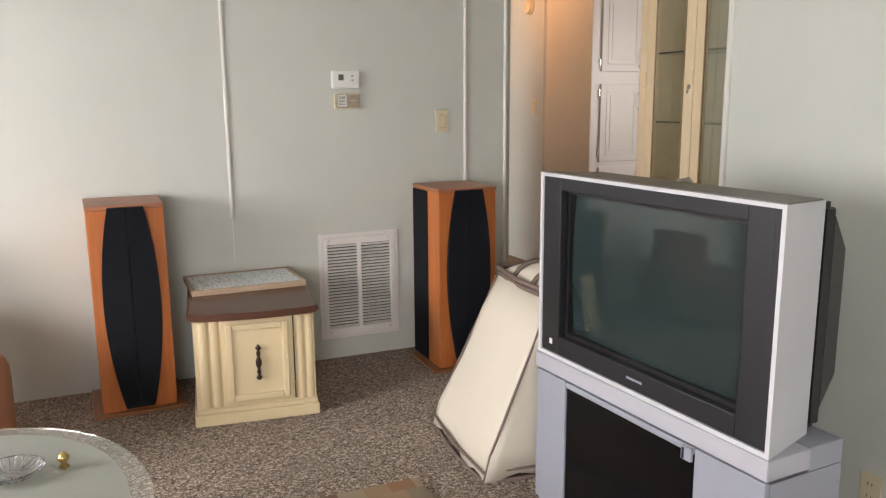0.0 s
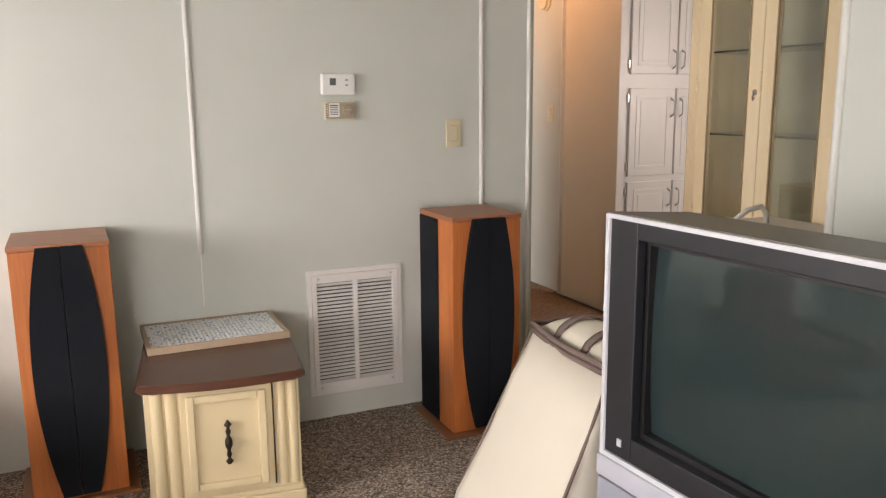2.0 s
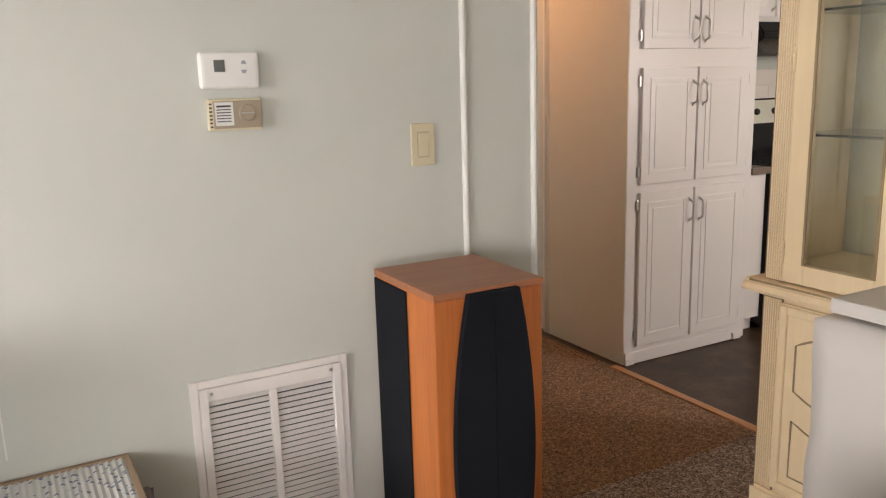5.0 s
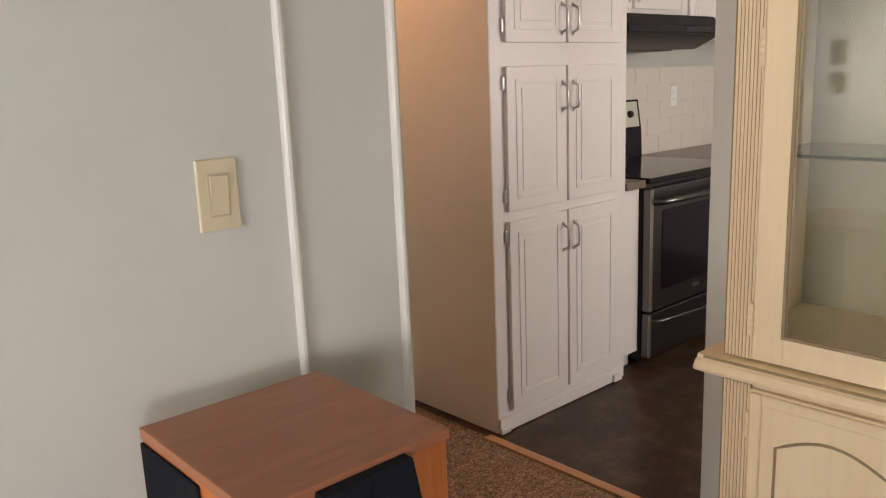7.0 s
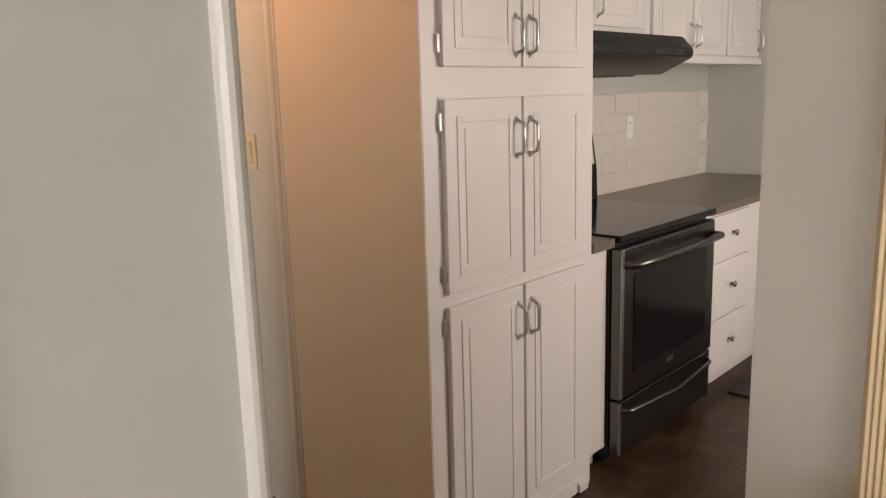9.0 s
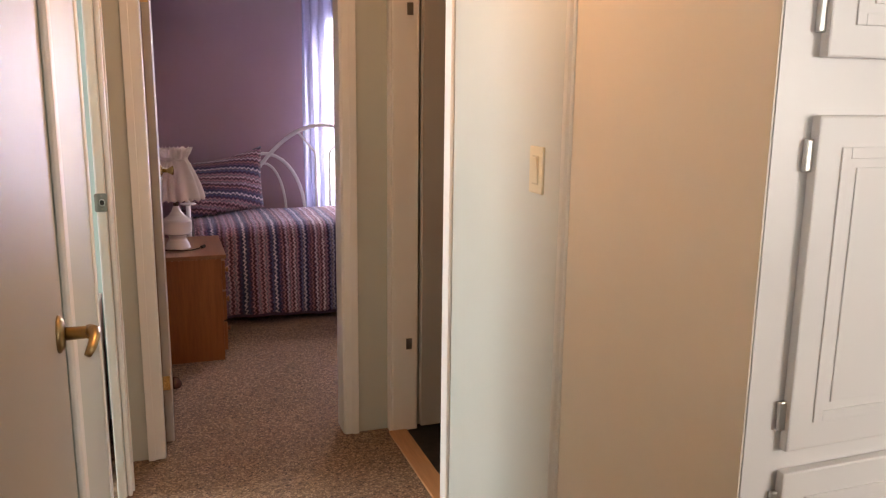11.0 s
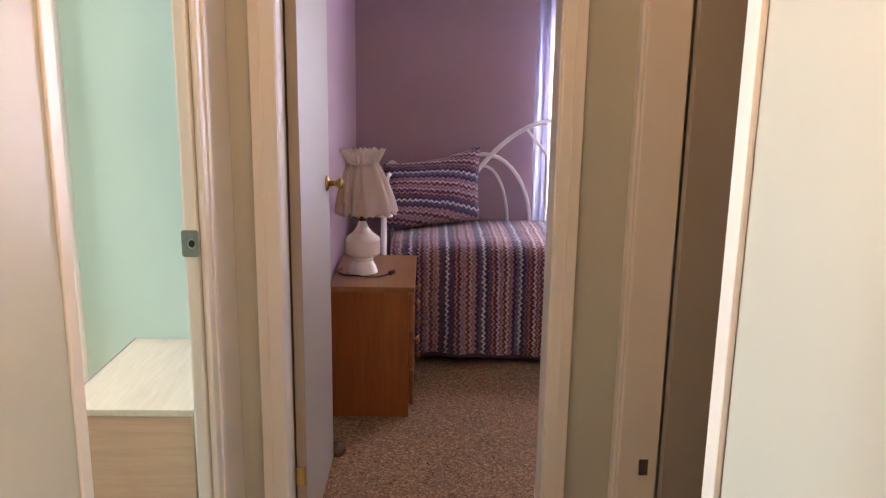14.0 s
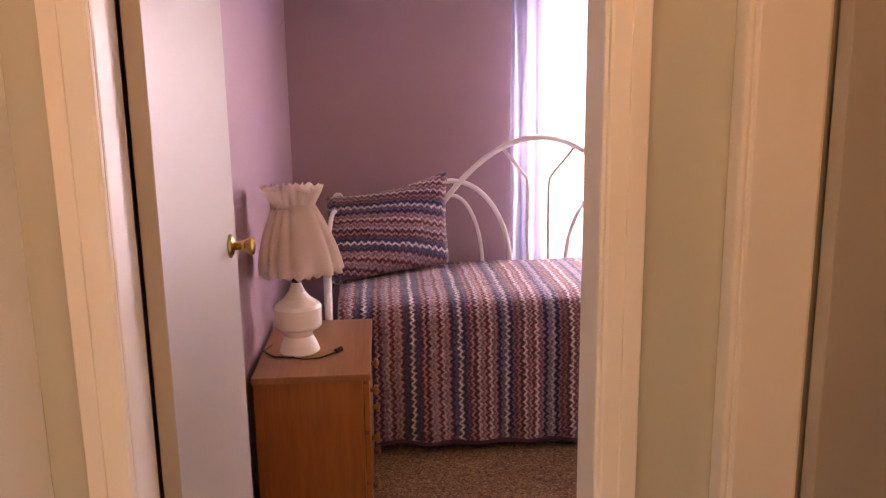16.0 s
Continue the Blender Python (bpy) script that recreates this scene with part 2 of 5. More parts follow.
M["vinyl"] = vinyl_material("stone_vinyl", (0.012, 0.006, 0.003), (0.038, 0.021, 0.012), (0.10, 0.062, 0.038))
M["bath_vinyl"] = vinyl_material("dark_vinyl", (0.008, 0.008, 0.008), (0.02, 0.02, 0.02), (0.06, 0.055, 0.045))
M["quilt"] = zigzag_material("zigzag_quilt", (1, 0, 0), (0, 1, 1))
M["sham"] = zigzag_material("zigzag_sham", (0, 0.45, 0.9), (1, 0, 0))
M["sheer"] = sheer_material("sheer_curtain", (0.56, 0.61, 0.84), 0.16, True)
M["shade_cloth"] = sheer_material("lamp_cloth", (0.80, 0.72, 0.66), 0.08)
M["daylight"] = emit("daylight_backdrop", (0.93, 0.97, 1.0), 3.0)
M["foliage_light"] = emit("bright_garden_backdrop", (0.70, 0.86, 0.52), 1.6)
M["laminate"] = wood("pale_laminate", (0.62, 0.55, 0.46), (0.72, 0.66, 0.57), 1, 5, 0.35, 0.08)
M["laminate_front"] = wood("pale_wood_front", (0.58, 0.39, 0.27), (0.68, 0.48, 0.35), 0, 5, 0.4, 0.08)
M["tan_leather"] = paint("tan_leather", (0.30, 0.13, 0.07), 0.5, 90, 0.3, 0.12, 0.4)


# ---- building helpers ----
def link(name, bm, mat, parent=None, smooth=False):
    me = bpy.data.meshes.new(name)
    bmesh.ops.recalc_face_normals(bm, faces=bm.faces[:])
    if smooth:
        for f in bm.faces:
            f.smooth = True
    bm.to_mesh(me)
    bm.free()
    me.materials.append(M[mat] if isinstance(mat, str) else mat)
    ob = new(name, me)
    if parent:
        ob.parent = parent
    return ob


def part(name, bm, mat, parent, label="", smooth=False):
    ob = link(name, bm, mat, parent, smooth)
    return tagged(ob, label) if label else ob


def thing(name, at, label, category, group="", rz=0):
    e = new(name)
    e.empty_display_size = 0.1
    e.matrix_basis = pose(*at, 0, 0, rz)
    return tagged(e, label, category, group)


def add_box(bm, lo, hi, bev=0.0, seg=2):
    s = [b - a for a, b in zip(lo, hi)]
    c = [(a + b) / 2 for a, b in zip(lo, hi)]
    vs = bmesh.ops.create_cube(bm, size=1, matrix=Matrix.LocRotScale(c, None, s))["verts"]
    if bev:
        es = list({e for v in vs for e in v.link_edges})
        bmesh.ops.bevel(bm, geom=es, offset=min(bev, min(s) * 0.45), segments=seg, affect="EDGES", profile=0.6)


def box(*boxes, bev=0.0, seg=2):
    bm = bmesh.new()
    for lo, hi in boxes:
        add_box(bm, lo, hi, bev, seg)
    return bm


def lathe(profile, segs=24):
    bm = bmesh.new()
    rings = []
    for r, z in profile:
        rings.append([bm.verts.new((r * math.cos(2 * math.pi * i / segs), r * math.sin(2 * math.pi * i / segs), z)) for i in range(segs)])
    for a, b in zip(rings, rings[1:]):
        for i in range(segs):
            bm.faces.new((a[i], a[(i + 1) % segs], b[(i + 1) % segs], b[i]))
    bm.faces.new(rings[0])
    bm.faces.new(rings[-1])
    return bm


def add_tube(bm, pts, r, segs=8, closed=False):
    pts = [Vector(p) for p in pts]
    n = len(pts)
    rings = []
    side = None
    for i, p in enumerate(pts):
        a = pts[(i - 1) % n] if closed or i else p
        b = pts[(i + 1) % n] if closed or i < n - 1 else p
        d = (b - a).normalized()
        if side is None:
            side = d.orthogonal().normalized()
        side = (side - d * side.dot(d)).normalized()
        up = d.cross(side)
        rad = r[i] if isinstance(r, (list, tuple)) else r
        rings.append([bm.verts.new(p + rad * (side * math.cos(2 * math.pi * k / segs) + up * math.sin(2 * math.pi * k / segs))) for k in range(segs)])
    pairs = list(zip(rings, rings[1:])) + ([(rings[-1], rings[0])] if closed else [])
    for a, b in pairs:
        for k in range(segs):
            bm.faces.new((a[k], a[(k + 1) % segs], b[(k + 1) % segs], b[k]))
    if not closed:
        bm.faces.new(rings[0])
        bm.faces.new(rings[-1])


def tube(pts, r, segs=8, closed=False):
    bm = bmesh.new()
    add_tube(bm, pts, r, segs, closed)
    return bm


def prism(outline, a, b, axis):
    """Extrudes a closed outline of (u, v) from a to b along the axis; u and v are the other two axes in order."""
    def p(u, v, w):
        q = [u, v]
        q.insert(axis, w)
        return q
    bm = bmesh.new()
    lo = [bm.verts.new(p(u, v, a)) for u, v in outline]
    hi = [bm.verts.new(p(u, v, b)) for u, v in outline]
    n = len(outline)
    bm.faces.new(lo)
    bm.faces.new(hi)
    for i in range(n):
        bm.faces.new((lo[i], lo[(i + 1) % n], hi[(i + 1) % n], hi[i]))
    return bm


def ring_frame(x0, x1, z0, z1, tx, tz, y0, y1):
    """A rectangular frame in one piece, its bars tx and tz wide, from y0 to y1."""
    bm = bmesh.new()
    loops = [[bm.verts.new((x, y, z)) for x, z in ((a, c), (b, c), (b, d), (a, d))] for y in (y0, y1) for a, b, c, d in ((x0, x1, z0, z1), (x0 + tx, x1 - tx, z0 + tz, z1 - tz))]
    for p, q in ((0, 1), (2, 3), (0, 2), (1, 3)):
        for k in range(4):
            bm.faces.new((loops[p][k], loops[p][(k + 1) % 4], loops[q][(k + 1) % 4], loops[q][k]))
    return bm


def move(bm, m):
    bmesh.ops.transform(bm, matrix=m, verts=bm.verts[:])
    return bm


def setting(name, bm, mat, label, category):
    return tagged(link(name, bm, mat), label, category, kind="structure")


# ---- structure ----
H = 2.35
DOOR = 2.03
setting("floor", box(((-2.7, -2.3, -0.1), (2.1, 3.99, 0)), ((2.1, 2.3, -0.1), (3.2, 3.9, 0))), "carpet", "mottled beige and brown cut-pile carpet", "carpet")
setting("floor_hall", box(((2.1, 3.9, -0.1), (3.2, 5.45, 0)), ((2.1, 5.45, -0.1), (3.262, 7.0, 0)), ((2.1, 7.0, -0.1), (5.0, 9.8, 0))), "warm_lit_carpet", "mottled cut-pile carpet of hallway and bedroom, warm light put into its rust and brown", "carpet")
setting("floor_kitchen", box(((3.2, 2.2, -0.1), (6.6, 5.5, -0.004))), "vinyl", "dark brown stone-pattern vinyl kitchen floor", "floor")
setting("floor_bath", box(((3.2, 5.5, -0.1), (5.0, 7.0, -0.004))), "bath_vinyl", "dark patterned vinyl bathroom floor", "floor")
setting("floor_green_room", box(((-1.1, 4.0, -0.1), (2.1, 10.0, -0.001))), "green_carpet", "dark grey-green bedroom carpet", "carpet")
setting("ceiling", box(((-2.7, -2.3, H), (6.6, 10.0, H + 0.1))), "ceiling", "white textured panel ceiling", "ceiling")
setting("wall_north", box(((-2.7, 3.92, 0), (2.135, 4.02, H))), "wall", "pale grey-green panelled living room wall", "wall")
setting("wall_west", box(((-2.7, -2.3, 0), (-2.6, 1.35, H)), ((-2.7, 3.15, 0), (-2.6, 3.92, H)), ((-2.7, 1.35, 0), (-2.6, 3.15, 0.75)), ((-2.7, 1.35, 1.95), (-2.6, 3.15, H))), "wall", "pale grey-green wall with a wide window", "wall")
setting("wall_south", box(((-2.6, -2.3, 0), (-2.1, -2.2, H)), ((-0.4, -2.3, 0), (2.144, -2.2, H)), ((-2.1, -2.3, 0), (-0.4, -2.2, 0.45)), ((-2.1, -2.3, 1.85), (-0.4, -2.2, H))), "wall", "pale grey-green wall with a wide window", "wall")
setting("wall_east", box(((2.144, -2.3, 0), (2.244, 2.3, H)), ((2.244, 2.2, 0), (3.2, 2.3, H))), "wall", "pale grey-green wall behind the television", "wall")
setting("wall_dining", box(((3.2, 2.3, 0), (3.3, 3.86, H))), "wall", "pale grey wall between dining nook and kitchen", "wall")
setting("wall_kitchen_south", box(((3.2, 2.2, 0), (4.3, 2.3, H)), ((5.5, 2.2, 0), (6.6, 2.3, H)), ((4.3, 2.2, 0), (5.5, 2.3, 1.05)), ((4.3, 2.2, 1.95), (5.5, 2.3, H))), "hall", "cream kitchen wall with a window", "wall")
setting("wall_kitchen_east", box(((6.5, 2.3, 0), (6.6, 5.53, H))), "hall", "cream kitchen wall", "wall")
setting("wall_kitchen_north", box(((3.37, 5.43, 0), (6.5, 5.53, H))), "hall", "cream kitchen wall above the counter", "wall")
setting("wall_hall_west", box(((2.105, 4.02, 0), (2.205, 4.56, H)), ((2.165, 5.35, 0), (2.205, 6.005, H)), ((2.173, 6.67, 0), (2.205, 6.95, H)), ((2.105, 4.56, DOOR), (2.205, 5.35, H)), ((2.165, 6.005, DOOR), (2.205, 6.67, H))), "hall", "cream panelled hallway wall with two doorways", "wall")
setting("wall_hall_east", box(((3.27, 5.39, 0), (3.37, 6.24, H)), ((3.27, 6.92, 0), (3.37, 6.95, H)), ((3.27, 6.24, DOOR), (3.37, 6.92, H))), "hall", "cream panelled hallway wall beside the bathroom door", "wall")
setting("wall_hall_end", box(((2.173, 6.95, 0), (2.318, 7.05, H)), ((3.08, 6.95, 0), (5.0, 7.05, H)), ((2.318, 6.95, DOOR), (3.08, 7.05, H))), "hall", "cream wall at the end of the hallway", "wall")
setting("wall_bath_east", box(((4.9, 5.53, 0), (5.0, 6.95, H))), "hall", "plain bathroom wall", "wall")
setting("wall_bedroom_west", box(((2.2, 7.05, 0), (2.3, 9.75, H))), "purple", "purple painted bedroom wall", "wall")
setting("wall_bedroom_north", box(((2.2, 9.65, 0), (3.55, 9.75, H)), ((4.3, 9.65, 0), (5.0, 9.75, H)), ((3.55, 9.65, 0), (4.3, 9.75, 0.62)), ((3.55, 9.65, 2.0), (4.3, 9.75, H))), "purple", "purple painted bedroom wall with a curtained window", "wall")
setting("wall_bedroom_east", box(((4.9, 7.05, 0), (5.0, 9.65, H))), "purple", "purple painted bedroom wall", "wall")
setting("wall_green_south", box(((-1.1, 4.02, 0), (2.08, 4.12, H))), "green", "mint green bedroom wall", "wall")
setting("wall_green_west", box(((-1.1, 4.12, 0), (-1.0, 6.5, H)), ((-1.1, 7.9, 0), (-1.0, 10.0, H)), ((-1.1, 6.5, 0), (-1.0, 7.9, 0.85)), ((-1.1, 6.5, 2.05), (-1.0, 7.9, H))), "green", "mint green bedroom wall with a window", "wall")
setting("wall_green_north", box(((-1.0, 9.9, 0), (2.2, 10.0, H))), "green", "mint green bedroom wall behind the bed", "wall")
setting("wall_green_closet", box(((1.586, 7.42, 0), (2.2, 7.52, H))), "green", "mint green closet wall behind the low dresser", "wall")


# ---- trim ----
def batten(name, at, half, z0, z1, axis, out):
    """An upright half-round cover strip on a wall; axis: the direction across it, out: how far it stands off, signed."""
    pts = [(half * math.cos(a), abs(out) * math.sin(a)) for a in np.linspace(0, math.pi, 7)]
    sgn = 1 if out > 0 else -1
    if axis == 0:
        outline = [(at[0] + u, at[1] + sgn * v) for u, v in pts]
    else:
        outline = [(at[0] + sgn * v, at[1] + u) for u, v in pts]
    return setting(name, prism(outline, z0, z1, 2), "batten", "off-white painted cover strip on a wall joint", "trim")


batten("trim_1", (0.643, 3.92), 0.010, 0.77, H, 0, -0.012)
batten("trim_2", (1.882, 3.92), 0.0105, 0.001, H, 0, -0.012)
batten("trim_3", (2.122, 3.92), 0.011, 0.001, H, 0, -0.014)
batten("trim_4", (3.27, 5.402), 0.012, 0.001, H, 1, -0.034)
batten("trim_6", (3.2455, 5.376), 0.005, 0.001, H, 1, -0.006)
batten("trim_5", (2.144, 2.285), 0.014, 0.001, H, 1, -0.012)
setting("trim_joint", box(((0.641, 3.9185, 0.56), (0.645, 3.9205, 0.77))), "trim", "thin painted panel joint", "trim")


def casing(name, boxes):
    return setting(name, box(*boxes, bev=0.006), "trim", "off-white painted door casing and jamb", "door frame")


casing("door_frame_green_room", [((2.205, 6.662, 0), (2.221, 6.722, 2.09)), ((2.205, 5.975, 0), (2.211, 6.010, 2.09)), ((2.205, 6.010, 2.03), (2.221, 6.662, 2.09)),
                                 ((2.171, 6.65, 0), (2.203, 6.672, 2.03)), ((2.163, 6.003, 0), (2.203, 6.025, 2.03)), ((2.163, 6.025, 2.01), (2.203, 6.65, 2.03))])
casing("door_frame_bedroom", [((2.272, 6.936, 0), (2.338, 6.95, 2.09)), ((3.067, 6.936, 0), (3.127, 6.95, 2.09)), ((2.338, 6.936, 2.03), (3.067, 6.95, 2.09)),
                              ((2.318, 6.948, 0), (2.339, 7.06, 2.03)), ((3.062, 6.948, 0), (3.082, 7.06, 2.03)), ((2.339, 6.948, 2.01), (3.062, 7.06, 2.03))])
setting("trim_casing_bedroom", box(((3.098, 6.931, 0), (3.127, 6.9365, 2.09)), ((2.272, 6.931, 0), (2.299, 6.9365, 2.09)), bev=0.002), "trim", "raised outer band of the moulded casing", "trim")
setting("trim_corner_board", box(((2.205, 6.7225, 0), (2.2135, 6.9475, 2.20)), bev=0.002), "trim", "off-white board between two door casings", "trim")
setting("trim_casing_green_room", box(((2.2205, 6.698, 0), (2.2265, 6.722, 2.09)), bev=0.002), "trim", "raised outer band of the moulded casing", "trim")
casing("door_frame_bath", [((3.256, 6.905, 0), (3.27, 6.948, 2.09)), ((3.256, 6.19, 0), (3.27, 6.25, 2.09)), ((3.256, 6.25, 2.03), (3.27, 6.905, 2.09)),
                           ((3.268, 6.90, 0), (3.38, 6.922, 2.03)), ((3.268, 6.238, 0), (3.38, 6.255, 2.03)), ((3.268, 6.255, 2.01), (3.38, 6.90, 2.03))])
casing("door_frame_closet", [((2.205, 5.34, 0), (2.219, 5.39, 2.09)), ((2.205, 4.52, 0), (2.219, 4.57, 2.09)), ((2.205, 4.57, 2.03), (2.219, 5.34, 2.09))])
setting("threshold_kitchen", box(((3.175, 3.86, -0.01), (3.215, 4.775, 0.008)), bev=0.004), "strip", "orange-brown wooden threshold strip", "threshold")
setting("threshold_bath", box(((3.25, 6.255, -0.01), (3.33, 6.90, 0.009)), bev=0.004), "strip", "orange-brown wooden threshold strip", "threshold")


# ---- speakers ----
def speaker(x, y, rz, label, sides):
    s = thing("floor_speaker", (x, y, 0), label, "speaker", "pair of tower speakers", rz)
    w, d, h = 0.303, 0.33, 0.889
    part("plinth", box(((-0.19, -0.03, 0), (0.19, d + 0.008, 0.014)), bev=0.004), "oak_top", s, "thin wooden base board")
    part("cabinet", box(((-w / 2, 0, 0.0145), (w / 2, d, h)), bev=0.003), "cherry", s)
    part("top", box(((-w / 2 - 0.003, -0.004, h + 0.001), (w / 2 + 0.003, d, h + 0.018)), bev=0.002), "cherry_top", s)
    n = 24
    for sgn, nm in ((-1, "grille"), (1, "grille")):
        out = []
        for i in range(n + 1):
            z = 0.03 + (h - 0.02) * i / n
            u = (i / n - 0.53) / 0.53
            out.append((sgn * (0.058 + 0.056 * max(0, 1 - u * u)), z))
        outline = [(sgn * 0.001, 0.03)] + out + [(sgn * 0.001, h + 0.010)]
        bm = prism(outline, -0.024, -0.005, 1)
        part(nm, bm, "black_cloth", s, "dark cloth grille half")
    for sx in sides:
        part("side_grille", box(((sx * (w / 2 + 0.001) if sx > 0 else -w / 2 - 0.006, 0.14, 0.02), (w / 2 + 0.006 if sx > 0 else -w / 2 - 0.001, d - 0.004, h - 0.004)), bev=0.004), "black_cloth", s, "black cloth side grille")
    return s


speaker(0.157, 3.572, 1.5, "tall cherry-veneer tower speaker with dark bowed grille", (1,))
speaker(1.697, 3.50, 0, "cherry-veneer tower speaker with black bowed grille beside the doorway", (-1, 1))


# ---- end table ----
def end_table():
    e = thing("end_table", (0.609, 3.268, 0), "cream painted end table with dark walnut top", "side table", rz=-6.5)
    w, d, h = 0.49, 0.53, 0.456
    part("plinth", box(((-w / 2 - 0.012, -0.012, 0), (w / 2 + 0.012, d, 0.05)), ((-w / 2 - 0.004, -0.005, 0.05), (w / 2 + 0.004, d, 0.07)), bev=0.006), "cream_paint", e)
    part("body", box(((-w / 2, 0, 0.07), (w / 2, d, h))), "cream_paint", e)
    for sx in (-1, 1):
        for k in range(2):
            x = -0.163 - 0.045 * k if sx < 0 else 0.184 + 0.038 * k
            pts = [(x + (0.019 if sx < 0 else 0.016) * math.cos(a), -0.012 * math.sin(a)) for a in np.linspace(0, math.pi, 9)]
            part("flute", prism(pts, 0.08, h - 0.01, 2), "cream_paint", e, smooth=False)
    dr = part("door", box(((-0.138, -0.014, 0.085), (0.154, -0.001, h - 0.008)), bev=0.003), "cream_paint", e)
    # Solid black strip drawn for the shade in the gap.
    part("door_gap_shade", box(((0.1545, -0.006, 0.085), (0.1595, -0.0005, h - 0.004))), "black", e, "black strip for the shade in the gap beside the door")
    for lo, hi in (((-0.118, 0.10), (-0.092, h - 0.026)), ((0.108, 0.10), (0.134, h - 0.026)), ((-0.092, 0.10), (0.108, 0.126)), ((-0.092, h - 0.052), (0.108, h - 0.026))):
        part("moulding", box(((lo[0], -0.026, lo[1]), (hi[0], -0.013, hi[1])), bev=0.008, seg=3), "cream_paint", dr)
    prof = [(0.0, 0.0), (0.006, 0.002), (0.013, 0.012), (0.004, 0.022), (0.009, 0.035), (0.005, 0.05), (0.012, 0.066), (0.012, 0.084), (0.005, 0.1), (0.009, 0.115), (0.004, 0.128), (0.013, 0.138), (0.005, 0.149), (0.0005, 0.156)]
    part("handle", move(lathe(prof, 10), pose(0.008, -0.03, 0.187)), "bronze", dr, "ornate dark bronze drop handle", True)
    for z in (0.212, 0.312):
        part("handle_post", box(((0.004, -0.03, z), (0.012, -0.013, z + 0.008))), "bronze", dr)
    for z in (0.13, 0.36):
        part("hinge", box(((0.1535, -0.017, z), (0.1595, -0.0065, z + 0.03)), bev=0.002), "brass", e)
    n = 14
    front = [(-w / 2 - 0.02 + (w + 0.04) * i / n, -0.025 - 0.03 * math.sin(math.pi * i / n)) for i in range(n + 1)]
    outline = front + [(w / 2 + 0.02, d + 0.01), (-w / 2 - 0.02, d + 0.01)]
    bm = prism(outline, h, h + 0.03, 2)
    bmesh.ops.bevel(bm, geom=[ed for ed in bm.edges if abs(ed.verts[0].co.z - ed.verts[1].co.z) < 1e-5], offset=0.009, segments=3, affect="EDGES")
    part("top", bm, "walnut", e, "dark walnut top with a bowed front edge")
    return e


end_table()


def furnace_filter():
    f = thing("furnace_filter", (0.652, 3.745, 0.4865), "cardboard-framed pleated air filter lying on the end table", "air filter", rz=1)
    w, d = 0.505, 0.34
    part("frame", box(((-w / 2, -d / 2, 0), (w / 2, -d / 2 + 0.014, 0.026)), ((-w / 2, d / 2 - 0.014, 0), (w / 2, d / 2, 0.026)), ((-w / 2, -d / 2 + 0.014, 0), (-w / 2 + 0.014, d / 2 - 0.014, 0.026)), ((w / 2 - 0.014, -d / 2 + 0.014, 0), (w / 2, d / 2 - 0.014, 0.026)), bev=0.002), M["cardboard"], f)
    bm = bmesh.new()
    n = 64
    rows = []
    for i in range(n + 1):
        x = -w / 2 + 0.0145 + (w - 0.029) * i / n
        z = 0.0215 + (0.0018 if i % 2 else -0.0018)
        rows.append([bm.verts.new((x, -d / 2 + 0.0145, z)), bm.verts.new((x, d / 2 - 0.0145, z))])
    for a, b in zip(rows, rows[1:]):
        bm.faces.new((a[0], b[0], b[1], a[1]))
    part("pleats", bm, "filter", f, "white pleated medium with printed flecks")
    return f


def filter_material():
    m, t, b = nodes_of("filter_medium")
    v = coords(t)
    n = t.nodes.new("ShaderNodeTexVoronoi")
    n.inputs["Scale"].default_value = 55
    t.links.new(v, n.inputs["Vector"])
    t.links.new(ramp(t, n.outputs["Distance"], [(0.22, (0.18, 0.24, 0.36)), (0.34, (0.72, 0.74, 0.74))]), b.inputs["Base Color"])
    b.inputs["Roughness"].default_value = 0.9
    return m


M["filter"] = filter_material()
M["cardboard"] = paint("cardboard", (0.42, 0.31, 0.215), 0.8, 200, 0.2, 0.08, 0.2)
furnace_filter()


# ---- television and stand ----
TV_AT, TV_RZ = (1.368, 1.7525, 0.524), 94


def taper(bm, y, kx=0.875, kz=0.985):
    """Draws in what lies behind half the depth y, as the shell narrows towards the back."""
    for v in bm.verts:
        if v.co.y > y * 0.5:
            v.co.x *= kx
            v.co.z *= kz


